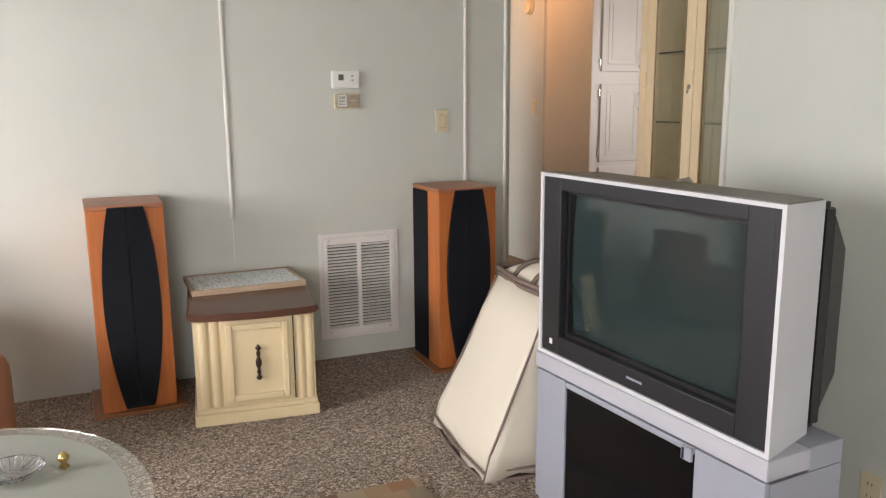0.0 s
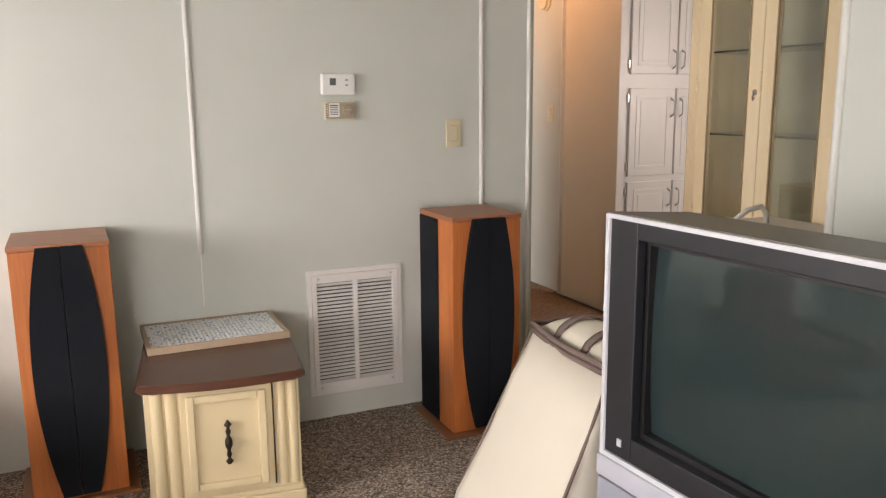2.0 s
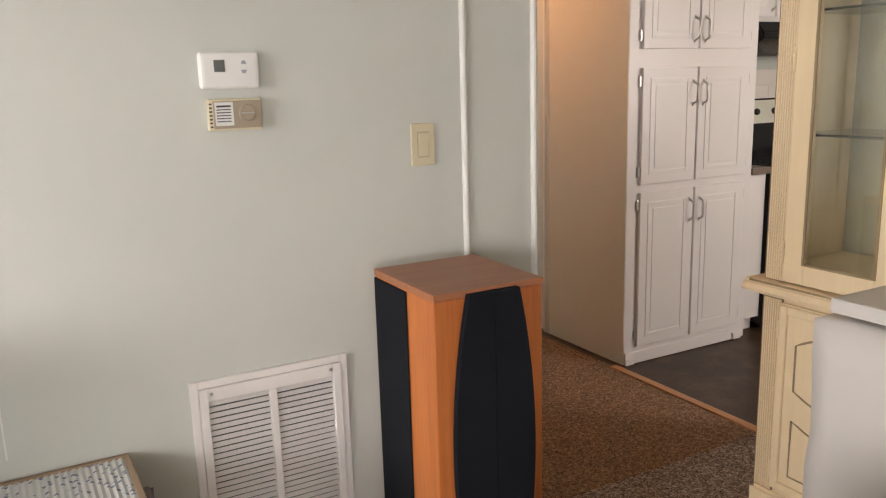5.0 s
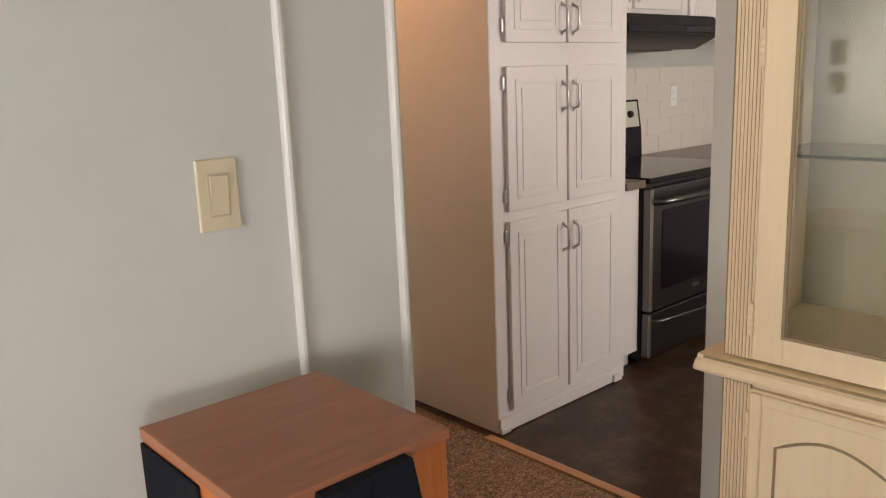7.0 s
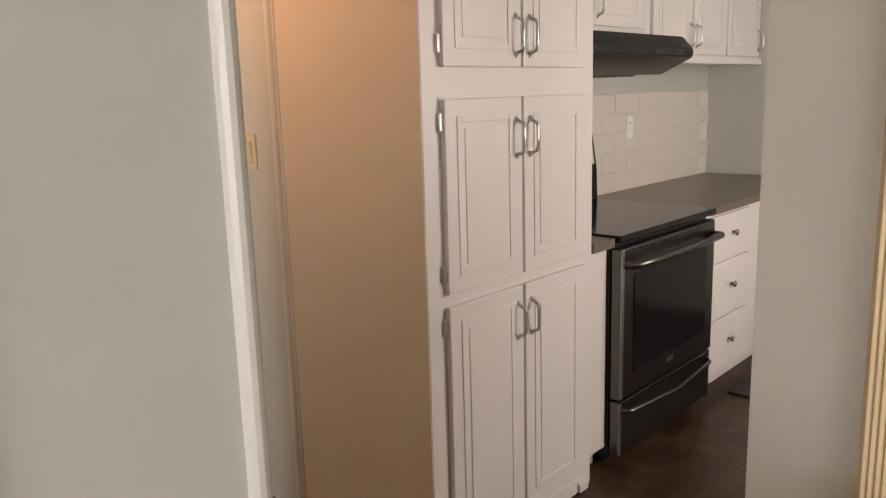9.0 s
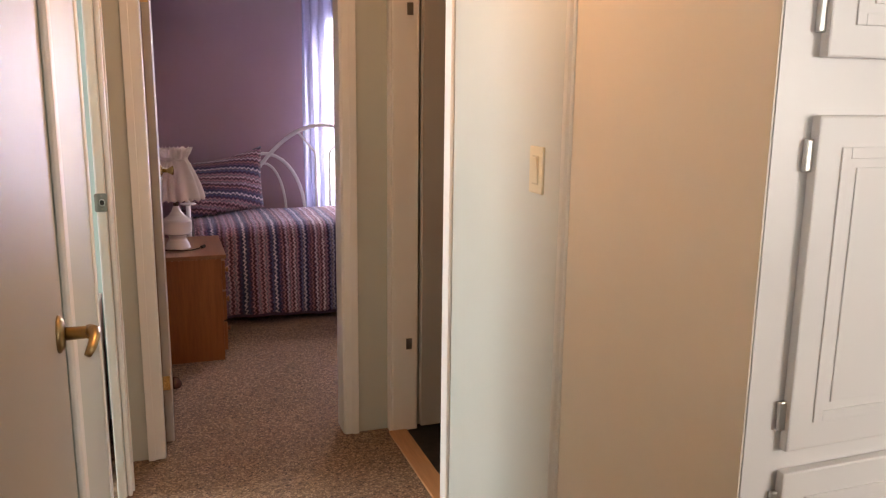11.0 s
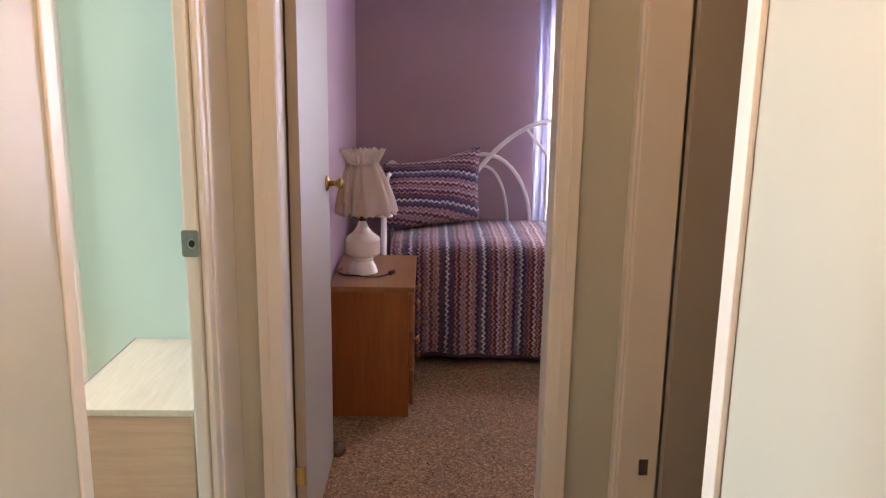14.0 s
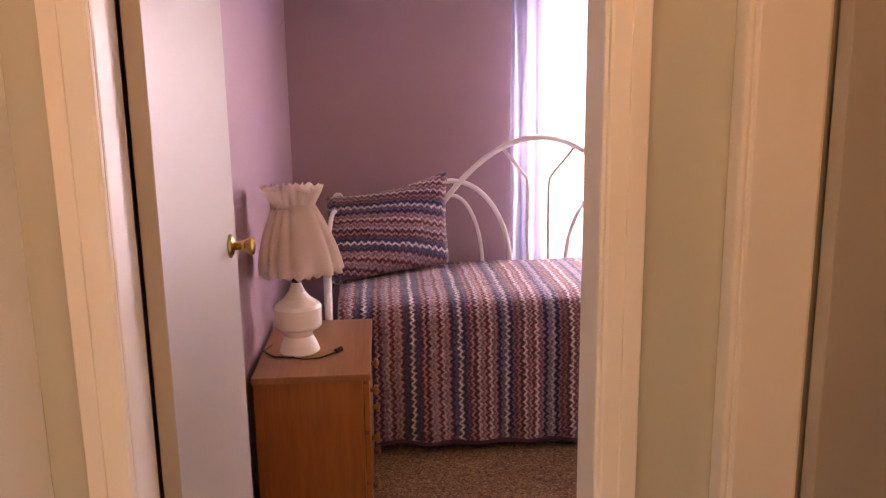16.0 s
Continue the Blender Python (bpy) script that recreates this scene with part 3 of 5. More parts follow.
def television():
    """Built facing -y, turned so that it faces the room."""
    tv = thing("television", TV_AT, "wide silver and charcoal tube television with a dark screen", "television", rz=TV_RZ - 180)
    w, h, dp = 0.910, 0.58, 0.20
    sw0, sw1, s0, s1 = -0.353, 0.350, 0.071, 0.531
    # silver shell round the front
    bm = box(((-w / 2, 0, 0.0), (-w / 2 + 0.012, dp, h)), ((w / 2 - 0.012, 0, 0.0), (w / 2, dp, h)), ((-w / 2 + 0.012, 0, h - 0.01), (w / 2 - 0.012, dp, h)), ((-w / 2 + 0.012, 0, 0), (w / 2 - 0.012, dp, 0.012)))
    taper(bm, dp)
    part("bezel", bm, "silver", tv, "silver outer shell")
    part("front_frame", box(((-w / 2 + 0.0125, 0.004, 0.0125), (sw0, 0.03, h - 0.0105)), ((sw1, 0.004, 0.0125), (w / 2 - 0.0125, 0.03, h - 0.0105)), ((sw0, 0.004, s1), (sw1, 0.03, h - 0.0105)), ((sw0, 0.004, 0.0125), (sw1, 0.03, s0)), bev=0.004), "charcoal", tv, "charcoal screen surround")
    part("screen_mask", ring_frame(sw0 - 0.004, sw1 + 0.004, s0 - 0.004, s1 + 0.004, 0.016, 0.016, 0.0305, 0.1), "black", tv)
    bm = bmesh.new()
    grid = [[bm.verts.new((sw0 + 0.012 + (sw1 - sw0 - 0.024) * i / 16, 0.034 + 0.02 * ((i / 8 - 1) ** 2 + (j / 6 - 1) ** 2) * 0.5, s0 + 0.012 + (s1 - s0 - 0.024) * j / 12)) for j in range(13)] for i in range(17)]
    for i in range(16):
        for j in range(12):
            bm.faces.new((grid[i][j], grid[i + 1][j], grid[i + 1][j + 1], grid[i][j + 1]))
    part("screen", bm, "crt", tv, "dark green-grey glass screen, switched off", True)
    bm = bmesh.new()
    add_box(bm, (-w / 2 + 0.006, dp + 0.0005, 0.004), (w / 2 - 0.006, dp + 0.06, h - 0.016))
    add_box(bm, (-w / 2 + 0.02, dp + 0.061, 0.03), (w / 2 - 0.02, 0.52, h - 0.03))
    for v in bm.verts:
        v.co.x *= 0.875
        if v.co.y > 0.5:
            v.co.x *= 0.62
            v.co.z = 0.06 + (v.co.z - 0.06) * 0.72
    bmesh.ops.bevel(bm, geom=bm.edges[:], offset=0.015, segments=2, affect="EDGES")
    part("back_shell", bm, "black", tv, "black tapered rear shell")
    bm = box(((-w / 2 + 0.004, 0.006, h - 0.0005), (w / 2 - 0.004, dp - 0.004, h + 0.003)))
    taper(bm, dp, 0.875, 0.986)
    part("top_panel", bm, "tv_top", tv, "grey-brown top panel")
    part("sensor_window", box(((-w / 2 + 0.058, 0.001, 0.04), (-w / 2 + 0.072, 0.0045, 0.058)), bev=0.001), "silver", tv)
    part("logo_bar", box(((-0.032, 0.0025, 0.039), (0.032, 0.0045, 0.046)), bev=0.001), "silver_dark", tv, "small silver maker's mark")
    part("speaker_mesh", box(((sw1 + 0.035, 0.0032, 0.42), (w / 2 - 0.03, 0.0045, h - 0.03)), bev=0.001), "charcoal", tv)
    return tv


def crt_material():
    m, t, b = nodes_of("crt_glass")
    v = coords(t)
    t.links.new(ramp(t, noise_tex(t, v, 3, 2), [(0.2, (0.020, 0.034, 0.035)), (0.8, (0.026, 0.043, 0.044))]), b.inputs["Base Color"])
    b.inputs["Roughness"].default_value, b.inputs["Specular IOR Level"].default_value = 0.06, 0.6
    return m


M["crt"] = crt_material()
M["tv_top"] = plastic("tv_top_plastic", (0.15, 0.14, 0.125), 0.45)
television()


def tv_stand():
    s = thing("tv_stand", (TV_AT[0], TV_AT[1], 0), "silver-blue television stand with black glass front", "tv stand", rz=TV_RZ - 180)
    w, h = 0.910, 0.5215
    for a, b in ((-w / 2, -0.30), (0.24, w / 2)):
        bm = box(((a, -0.004, 0.02), (b, 0.012, h - 0.055)), bev=0.004)
        part("front_panel", bm, "silver_dark", s)
    part("side_panel", box(((-w / 2, 0.0125, 0.0), (-w / 2 + 0.02, 0.26, h - 0.06))), "silver_dark", s)
    part("side_panel", box(((w / 2 - 0.02, 0.0125, 0.0), (w / 2, 0.26, h - 0.06))), "silver_dark", s)
    part("back_panel", box(((-w / 2 + 0.02, 0.241, 0.0), (w / 2 - 0.02, 0.26, h - 0.06))), "black", s)
    part("base", box(((-w / 2 + 0.02, 0.013, 0.0), (w / 2 - 0.02, 0.24, 0.03))), "silver_dark", s)
    part("top_rail", box(((-w / 2 - 0.005, -0.006, h - 0.05), (w / 2 + 0.005, 0.14, h + 0.002)), bev=0.006), "silver_rail", s, "pale silver-lavender top rail")
    part("top_board", box(((-w / 2, 0.1405, h - 0.0595), (w / 2, 0.26, h + 0.001)), bev=0.004), "silver_dark", s, "silver-blue top board")
    part("glass_door", box(((-0.297, 0.0, 0.03), (0.237, 0.008, h - 0.075)), bev=0.002), "black_gloss", s, "black tinted glass door")
    part("shelf_rail", box(((-0.297, -0.004, h - 0.074), (0.237, 0.01, h - 0.056)), bev=0.003), "silver_dark", s)
    part("door_catch", box(((0.20, -0.012, h - 0.095), (0.235, -0.002, h - 0.058)), bev=0.003), "silver_dark", s)
    part("latch_slot", box(((0.205, -0.0135, h - 0.092), (0.212, -0.0118, h - 0.062))), "black", s)
    return s


tv_stand()


# ---- wall fittings ----
M["rocker_edge"] = plastic("rocker_edge_plastic", (0.50, 0.44, 0.29), 0.45)


def wall_switch(at, rz, label):
    s = thing("light_switch", at, label, "light switch", rz=rz)
    part("plate", box(((-0.036, -0.0075, -0.0585), (0.036, 0, 0.0585)), bev=0.0033, seg=3), "ivory", s)
    part("rocker_frame", box(((-0.018, -0.0083, -0.036), (0.018, -0.0074, 0.036)), bev=0.0004), "rocker_edge", s)
    bm = box(((-0.0155, -0.0145, -0.032), (0.0155, -0.0084, 0.032)), bev=0.001)
    for v in bm.verts:
        if v.co.z < 0 and v.co.y < -0.011:
            v.co.y += 0.0052
    part("rocker", bm, "ivory", s)
    return s


wall_switch((1.744, 3.92, 1.217), 0, "ivory rocker light switch on the pale wall")
wall_switch((3.27, 5.583, 1.266), -90, "ivory rocker light switch on the hallway wall")


# Thermostat display plastic, also coloured in as the duct's shade behind the return grille.
M["lcd_duct_shade"] = plastic("grey_lcd_duct_shade", (0.12, 0.13, 0.12), 0.25)


def thermostat():
    s = thing("thermostat", (1.222, 3.92, 1.427), "white programmable wall thermostat", "thermostat")
    bm = box(((-0.072, -0.026, -0.044), (0.072, 0, 0.044)), bev=0.012, seg=3)
    part("housing", bm, "white_plastic", s)
    part("display", box(((-0.038, -0.0275, -0.004), (-0.012, -0.0262, 0.024)), bev=0.001), "lcd_duct_shade", s, "small grey display")
    for z, k in ((0.014, 1), (0.0, -1)):
        part("button", prism([(0.026, z), (0.040, z), (0.036, z + 0.008 * k), (0.030, z + 0.008 * k)], -0.0285, -0.0255, 1), "silver_dark", s)
    return s


def dial_thermostat():
    s = thing("dial_thermostat", (1.228, 3.92, 1.322), "old beige dial thermostat with a paper label", "thermostat")
    part("housing", box(((-0.065, -0.022, -0.038), (0.065, 0, 0.038)), bev=0.004), "ivory", s)
    part("face", box(((-0.054, -0.0245, -0.033), (0.062, -0.0215, 0.033)), bev=0.002), "pewter_plate", s, "brushed bronze-coloured face")
    part("paper_label", box(((-0.05, -0.0255, -0.026), (-0.006, -0.0246, 0.03))), "white_plastic", s, "white instruction sticker")
    for k in range(6):
        part("print_line", box(((-0.046, -0.0258, 0.018 - 0.007 * k), (-0.012, -0.0255, 0.0205 - 0.007 * k + (0.002 if k == 0 else 0)))), "charcoal", s)
    for k in range(7):
        part("vent_slot", box(((-0.0625, -0.0228, -0.03 + 0.009 * k), (-0.056, -0.0215, -0.026 + 0.009 * k))), "black", s)
    part("dial", move(lathe([(0.021, 0), (0.021, 0.004), (0.018, 0.006), (0.018, 0.005)], 24), pose(0.028, -0.0245, 0.003, 90)), M["pewter_plate"], s, "", False)
    part("pointer", box(((0.012, -0.0325, 0.0015), (0.044, -0.031, 0.0045))), "steel", s)
    return s


M["pewter_plate"] = plastic("bronze_plate", (0.36, 0.30, 0.22), 0.4)
thermostat()
dial_thermostat()


def return_grille():
    g = thing("air_return_grille", (1.27, 3.92, 0.108), "white steel return-air grille with two louvre panels", "vent grille")
    w, h = 0.424, 0.552
    part("outer_frame", box(((-w / 2, -0.012, 0), (-w / 2 + 0.02, 0, h)), ((w / 2 - 0.02, -0.012, 0), (w / 2, 0, h)), ((-w / 2 + 0.02, -0.012, 0), (w / 2 - 0.02, 0, 0.02)), ((-w / 2 + 0.02, -0.012, h - 0.02), (w / 2 - 0.02, 0, h)), bev=0.003), "trim", g)
    a, b, z0, z1 = -w / 2 + 0.021, w / 2 - 0.021, 0.021, h - 0.021
    part("face_plate", box(((a, -0.017, z0), (a + 0.022, -0.0005, z1)), ((b - 0.022, -0.017, z0), (b, -0.0005, z1)), ((a + 0.022, -0.017, z0), (b - 0.022, -0.0005, z0 + 0.035)), ((a + 0.022, -0.017, z1 - 0.035), (b - 0.022, -0.0005, z1)), ((-0.010, -0.017, z0 + 0.035), (0.010, -0.0005, z1 - 0.035)), bev=0.002), "trim", g)
    # Flat grey sheet carries the duct's shade in its colour.
    part("backing", box(((a + 0.022, -0.001, z0 + 0.035), (b - 0.022, 0.0, z1 - 0.035))), "lcd_duct_shade", g, "grey sheet coloured as the shade in the duct behind the louvres")
    n = 27
    step = (z1 - z0 - 0.07) / n
    first = None
    for x0, x1 in ((a + 0.0221, -0.0101), (0.0101, b - 0.0221)):
        for k in range(n):
            z = z0 + 0.035 + step * (k + 0.5)
            if first is None:
                bm = prism([(-0.0165, -0.0035), (-0.0155, -0.0045), (-0.003, 0.0025), (-0.004, 0.0035)], 0, x1 - x0, 0)
                first = part("louvre", bm, "trim", g)
                first.location = (x0, 0, z)
            else:
                ob = new("louvre", first.data)
                ob.parent = g
                ob.location = (x0, 0, z)
    for x in (a + 0.03, b - 0.03):
        for z in (z1 - 0.015, z0 + 0.015):
            part("screw", move(lathe([(0.005, 0), (0.0045, 0.002), (0.0005, 0.003)], 10), pose(x, -0.017, z, 90)), "steel", g)
    return g


return_grille()


def wall_outlet(at, rz, label, mat="ivory"):
    s = thing("wall_outlet", at, label, "outlet", rz=rz)
    part("plate", box(((-0.035, -0.006, -0.0575), (0.035, 0, 0.0575)), bev=0.004, seg=3), mat, s)
    for z in (-0.02, 0.02):
        face = part("socket", box(((-0.016, -0.0085, z - 0.014), (0.016, -0.006, z + 0.014)), bev=0.004), mat, s)
        for x in (-0.007, 0.007):
            part("slot", box(((x - 0.0012, -0.0088, z - 0.002), (x + 0.0012, -0.0084, z + 0.008))), "black", face)
    return s


wall_outlet((2.144, 1.585, 0.15), -90, "ivory duplex outlet low on the wall behind the television")


def smoke_detector():
    s = thing("smoke_detector", (3.27, 5.66, 2.03), "round cream smoke detector high on the hallway wall", "smoke detector")
    part("base", move(lathe([(0.062, 0), (0.062, 0.012), (0.056, 0.018)], 28), pose(0, 0, 0, 0, -90)), "ivory", s)
    part("cover", move(lathe([(0.052, 0.0182), (0.052, 0.034), (0.044, 0.04), (0.018, 0.041), (0.016, 0.037), (0.001, 0.037)], 28), pose(0, 0, 0, 0, -90)), "ivory", s)
    return s


smoke_detector()


def hall_light():
    s = thing("ceiling_light", (2.68, 5.5, H), "round frosted hallway ceiling light, switched on", "ceiling light")
    part("base", lathe([(0.12, -0.025), (0.13, -0.0205), (0.13, -0.001), (0.02, -0.0005)], 24), "white_metal", s)
    g = part("globe", lathe([(0.012, -0.14), (0.06, -0.13), (0.10, -0.09), (0.11, -0.05), (0.10, -0.0255), (0.02, -0.0255)], 24), emit("warm_globe", (1.0, 0.66, 0.36), 2.5), s, "warm glowing glass globe", True)
    g.visible_shadow = False
    return s


hall_light()


# ---- canvas cover ----
def canvas_cover():
    b = thing("canvas_cover", (1.50, 2.56, 0), "slumped cream canvas storage cover with brown piping", "storage bag", rz=-5)
    lev = [(0.0, (-0.262, -0.215), (0.36, 0.345)), (0.1, (-0.24, -0.22), (0.34, 0.335)), (0.30, (-0.155, -0.215), (0.29, 0.305)), (0.5, (-0.072, -0.215), (0.235, 0.275)), (0.65, (-0.016, -0.21), (0.19, 0.25))]
    bm = bmesh.new()
    n = 14
    rings = []
    for z, (x0, y0), (x1, y1) in lev:
        ring = []
        for cx, cy, dx, dy in ((x0, y0, 1, 0), (x1, y0, 0, 1), (x1, y1, -1, 0), (x0, y1, 0, -1)):
            L = (x1 - x0) if dx else (y1 - y0)
            for k in range(n):
                f = k / n
                bulge = 0.018 * math.sin(math.pi * f) * (1 if z > 0.05 else 0.4)
                wob = 0.006 * math.sin(9 * f + 7 * z + cx * 20)
                px, py = cx + dx * L * f, cy + dy * L * f
                ring.append(bm.verts.new((px + (dy * (bulge + wob)), py - (dx * (bulge + wob)), z + (0.012 + 0.012 * math.sin(6 * f * math.pi + cx * 9) if z == 0 else 0))))
        rings.append(ring)
    N = 4 * n
    for a, c in zip(rings, rings[1:]):
        for i in range(N):
            bm.faces.new((a[i], a[(i + 1) % N], c[(i + 1) % N], c[i]))
    body = part("side_panel", bm, "canvas", b, "", True)
    sol = body.modifiers.new("thickness", "SOLIDIFY")
    sol.thickness = 0.004
    # domed lid
    z, (x0, y0), (x1, y1) = lev[-1]
    bm = bmesh.new()
    g = [[bm.verts.new((x0 + (x1 - x0) * i / 10, y0 + (y1 - y0) * j / 12, 0.652 + 0.062 * (max(0, math.sin(math.pi * i / 10)) ** 0.6) * (max(0, math.sin(math.pi * j / 12)) ** 0.5))) for j in range(13)] for i in range(11)]
    for i in range(10):
        for j in range(12):
            bm.faces.new((g[i][j], g[i + 1][j], g[i + 1][j + 1], g[i][j + 1]))
    part("lid", bm, "canvas", b, "domed cream lid", True)

    def strip(ptsets, r):
        for pts in ptsets:
            part("piping", tube(pts, r, 6), "piping", b, "brown corded piping", True)

    edge = lambda k: [(lv[1][0] if k in (0, 3) else lv[2][0], lv[1][1] if k in (0, 1) else lv[2][1], lv[0]) for lv in lev]
    strip([edge(0), edge(1), edge(2), edge(3)], 0.005)
    for zz, (ax, ay), (bx, by) in (lev[0], lev[-1]):
        zz += 0.008
        ring = [(ax, ay, zz), ((ax + bx) / 2, ay - 0.016, zz), (bx, ay, zz), (bx + 0.016, (ay + by) / 2, zz), (bx, by, zz), ((ax + bx) / 2, by + 0.016, zz), (ax, by, zz), (ax - 0.016, (ay + by) / 2 + 0.05, zz), (ax - 0.016, (ay + by) / 2 - 0.05, zz)]
        for dz, dr in ((0.0, 0.009), (0.020, 0.010)) if zz > 0.3 else ((0.008, 0.007), (0.045, 0.006)):
            part("piping", tube([(u, v, w - 0.012 + dz) for u, v, w in ring], dr, 6, True), "piping", b, "brown corded piping", True)
    for y in (-0.06, 0.10):
        pts = [(x0 + (x1 - x0) * i / 10, y, 0.655 + 0.062 * (max(0, math.sin(math.pi * i / 10)) ** 0.6)) for i in range(11)]
        bm = bmesh.new()
        rows = [[bm.verts.new((u, v + sy * 0.016, w + sz)) for sy, sz in ((-1, 0.0), (-1, 0.005), (1, 0.005), (1, 0.0))] for u, v, w in pts]
        for p, q in zip(rows, rows[1:]):
            for k in range(4):
                bm.faces.new((p[k], p[(k + 1) % 4], q[(k + 1) % 4], q[k]))
        part("strap", bm, "piping", b, "flat brown strap", True)
    return b


canvas_cover()


# ---- low glass table, dish, rug, armchair ----
def ellipse(a, b, n=48):
    return [(a * math.cos(2 * math.pi * i / n), b * math.sin(2 * math.pi * i / n)) for i in range(n)]


def coffee_table():
    s = thing("coffee_table", (-0.30, 1.97, 0), "oval glass coffee table with a brass frame", "coffee table")
    bm = prism(ellipse(0.43, 0.56), 0.40, 0.41, 2)
    t = part("glass_top", bm, "table_glass", s, "clear bevelled glass top")
    t.visible_shadow = False
    part("frosted_centre", prism(ellipse(0.378, 0.508), 0.4102, 0.4112, 2), "frosted", s, "pale frosted centre of the glass top")
    for sx in (-1, 1):
        for sy in (-1, 1):
            pts = [(sx * 0.33, sy * 0.33, 0.0), (sx * 0.30, sy * 0.29, 0.12), (sx * 0.25, sy * 0.23, 0.28), (sx * 0.235, sy * 0.205, 0.37), (sx * 0.20, sy * 0.19, 0.388), (sx * 0.12, sy * 0.17, 0.385), (sx * 0.05, sy * 0.10, 0.383)]
            part("leg", tube(pts, 0.009, 8), "brass", s, "curved brass leg", True)
            part("finial", move(lathe([(0.004, 0.0), (0.014, 0.008), (0.006, 0.018), (0.015, 0.03), (0.015, 0.036), (0.002, 0.05)], 12), pose(sx * 0.23, sy * 0.20, 0.4113)), "brass", s, "turned brass finial", True)
    part("hub", move(lathe([(0.10, 0.375), (0.11, 0.38), (0.11, 0.3905), (0.02, 0.395)], 20), pose(0, 0, 0)), "brass", s)
    return s


M["frosted"] = sheer_material("frosted_glass", (0.62, 0.65, 0.60), 0.28)
M["table_glass"] = glass("table_glass", (0.93, 0.97, 0.95))
coffee_table()


def glass_dish():
    s = thing("glass_dish", (-0.19, 2.175, 0.4113), "cut-glass dish on the coffee table", "dish")
    n, seg = 8, 48
    bm = bmesh.new()
    prof = [(0.005, 0.003), (0.04, 0.003), (0.06, 0.010), (0.075, 0.022), (0.075, 0.026), (0.056, 0.015), (0.038, 0.008), (0.005, 0.008)]
    rings = []
    for r, z in prof:
        rings.append([bm.verts.new(((r + (0.003 if r > 0.05 else 0.0) * math.cos(24 * 2 * math.pi * i / seg)) * math.cos(2 * math.pi * i / seg), (r + (0.003 if r > 0.05 else 0.0) * math.cos(24 * 2 * math.pi * i / seg)) * math.sin(2 * math.pi * i / seg), z + (0.002 if i % 2 and r > 0.03 else 0))) for i in range(seg)])
    for a, b in zip(rings, rings[1:]):
        for i in range(seg):
            bm.faces.new((a[i], a[(i + 1) % seg], b[(i + 1) % seg], b[i]))
    bm.faces.new(rings[0])
    bm.faces.new(rings[-1])
    part("bowl", bm, M["cut_glass"], s)
    return s


M["cut_glass"] = glass("cut_glass", (0.97, 0.98, 1.0), 0.08)
glass_dish()


def rug_material():
    m, t, b = nodes_of("striped_rug")
    v = coords(t)
    br = t.nodes.new("ShaderNodeTexBrick")
    br.inputs["Scale"].default_value, br.inputs["Mortar Size"].default_value = 1.0, 0.0
    br.inputs["Brick Width"].default_value, br.inputs["Row Height"].default_value = 0.09, 0.22
    t.links.new(v, br.inputs["Vector"])
    br.inputs["Color1"].default_value, br.inputs["Color2"].default_value = (0, 0, 0, 1), (1, 1, 1, 1)
    col = ramp(t, br.outputs["Color"], [(0.0, (0.30, 0.19, 0.10)), (0.3, (0.42, 0.33, 0.22)), (0.55, (0.07, 0.06, 0.05)), (0.8, (0.33, 0.17, 0.09)), (1.0, (0.15, 0.15, 0.10))])
    t.links.new(col, b.inputs["Base Color"])
    b.inputs["Roughness"].default_value = 0.95
    bump(t, b, noise_tex(t, v, 160, 3), 0.7, 0.004)
    return m


M["rug"] = rug_material()
rug = tagged(link("area_rug", box(((-0.9, 0.9, 0.001), (1.02, 2.49, 0.014)), bev=0.005), "rug"), "patchwork-striped brown and tan area rug on the carpet", "rug")


def armchair():
    s = thing("armchair", (-0.845, 3.22, 0), "tan leather armchair with rounded arms beside the speaker", "armchair", rz=20)
    part("base", box(((-0.38, -0.40, 0.05), (0.38, 0.40, 0.30)), bev=0.04, seg=4), "tan_leather", s)
    part("seat", box(((-0.26, -0.42, 0.302), (0.26, 0.22, 0.45)), bev=0.06, seg=4), "tan_leather", s)
    for sx in (-1, 1):
        part("arm", box(((sx * 0.39 - 0.10, -0.42, 0.06), (sx * 0.39 + 0.10, 0.40, 0.50)), bev=0.09, seg=5), "tan_leather", s, "", True)
        for sy in (-0.34, 0.34):
            part("foot", move(lathe([(0.02, 0), (0.028, 0.05), (0.028, 0.055)], 12), pose(sx * 0.33, sy, 0)), "walnut", s)
    part("backrest", box(((-0.28, 0.225, 0.302), (0.28, 0.43, 0.82)), bev=0.09, seg=5), "tan_leather", s, "", True)
    return s


armchair()


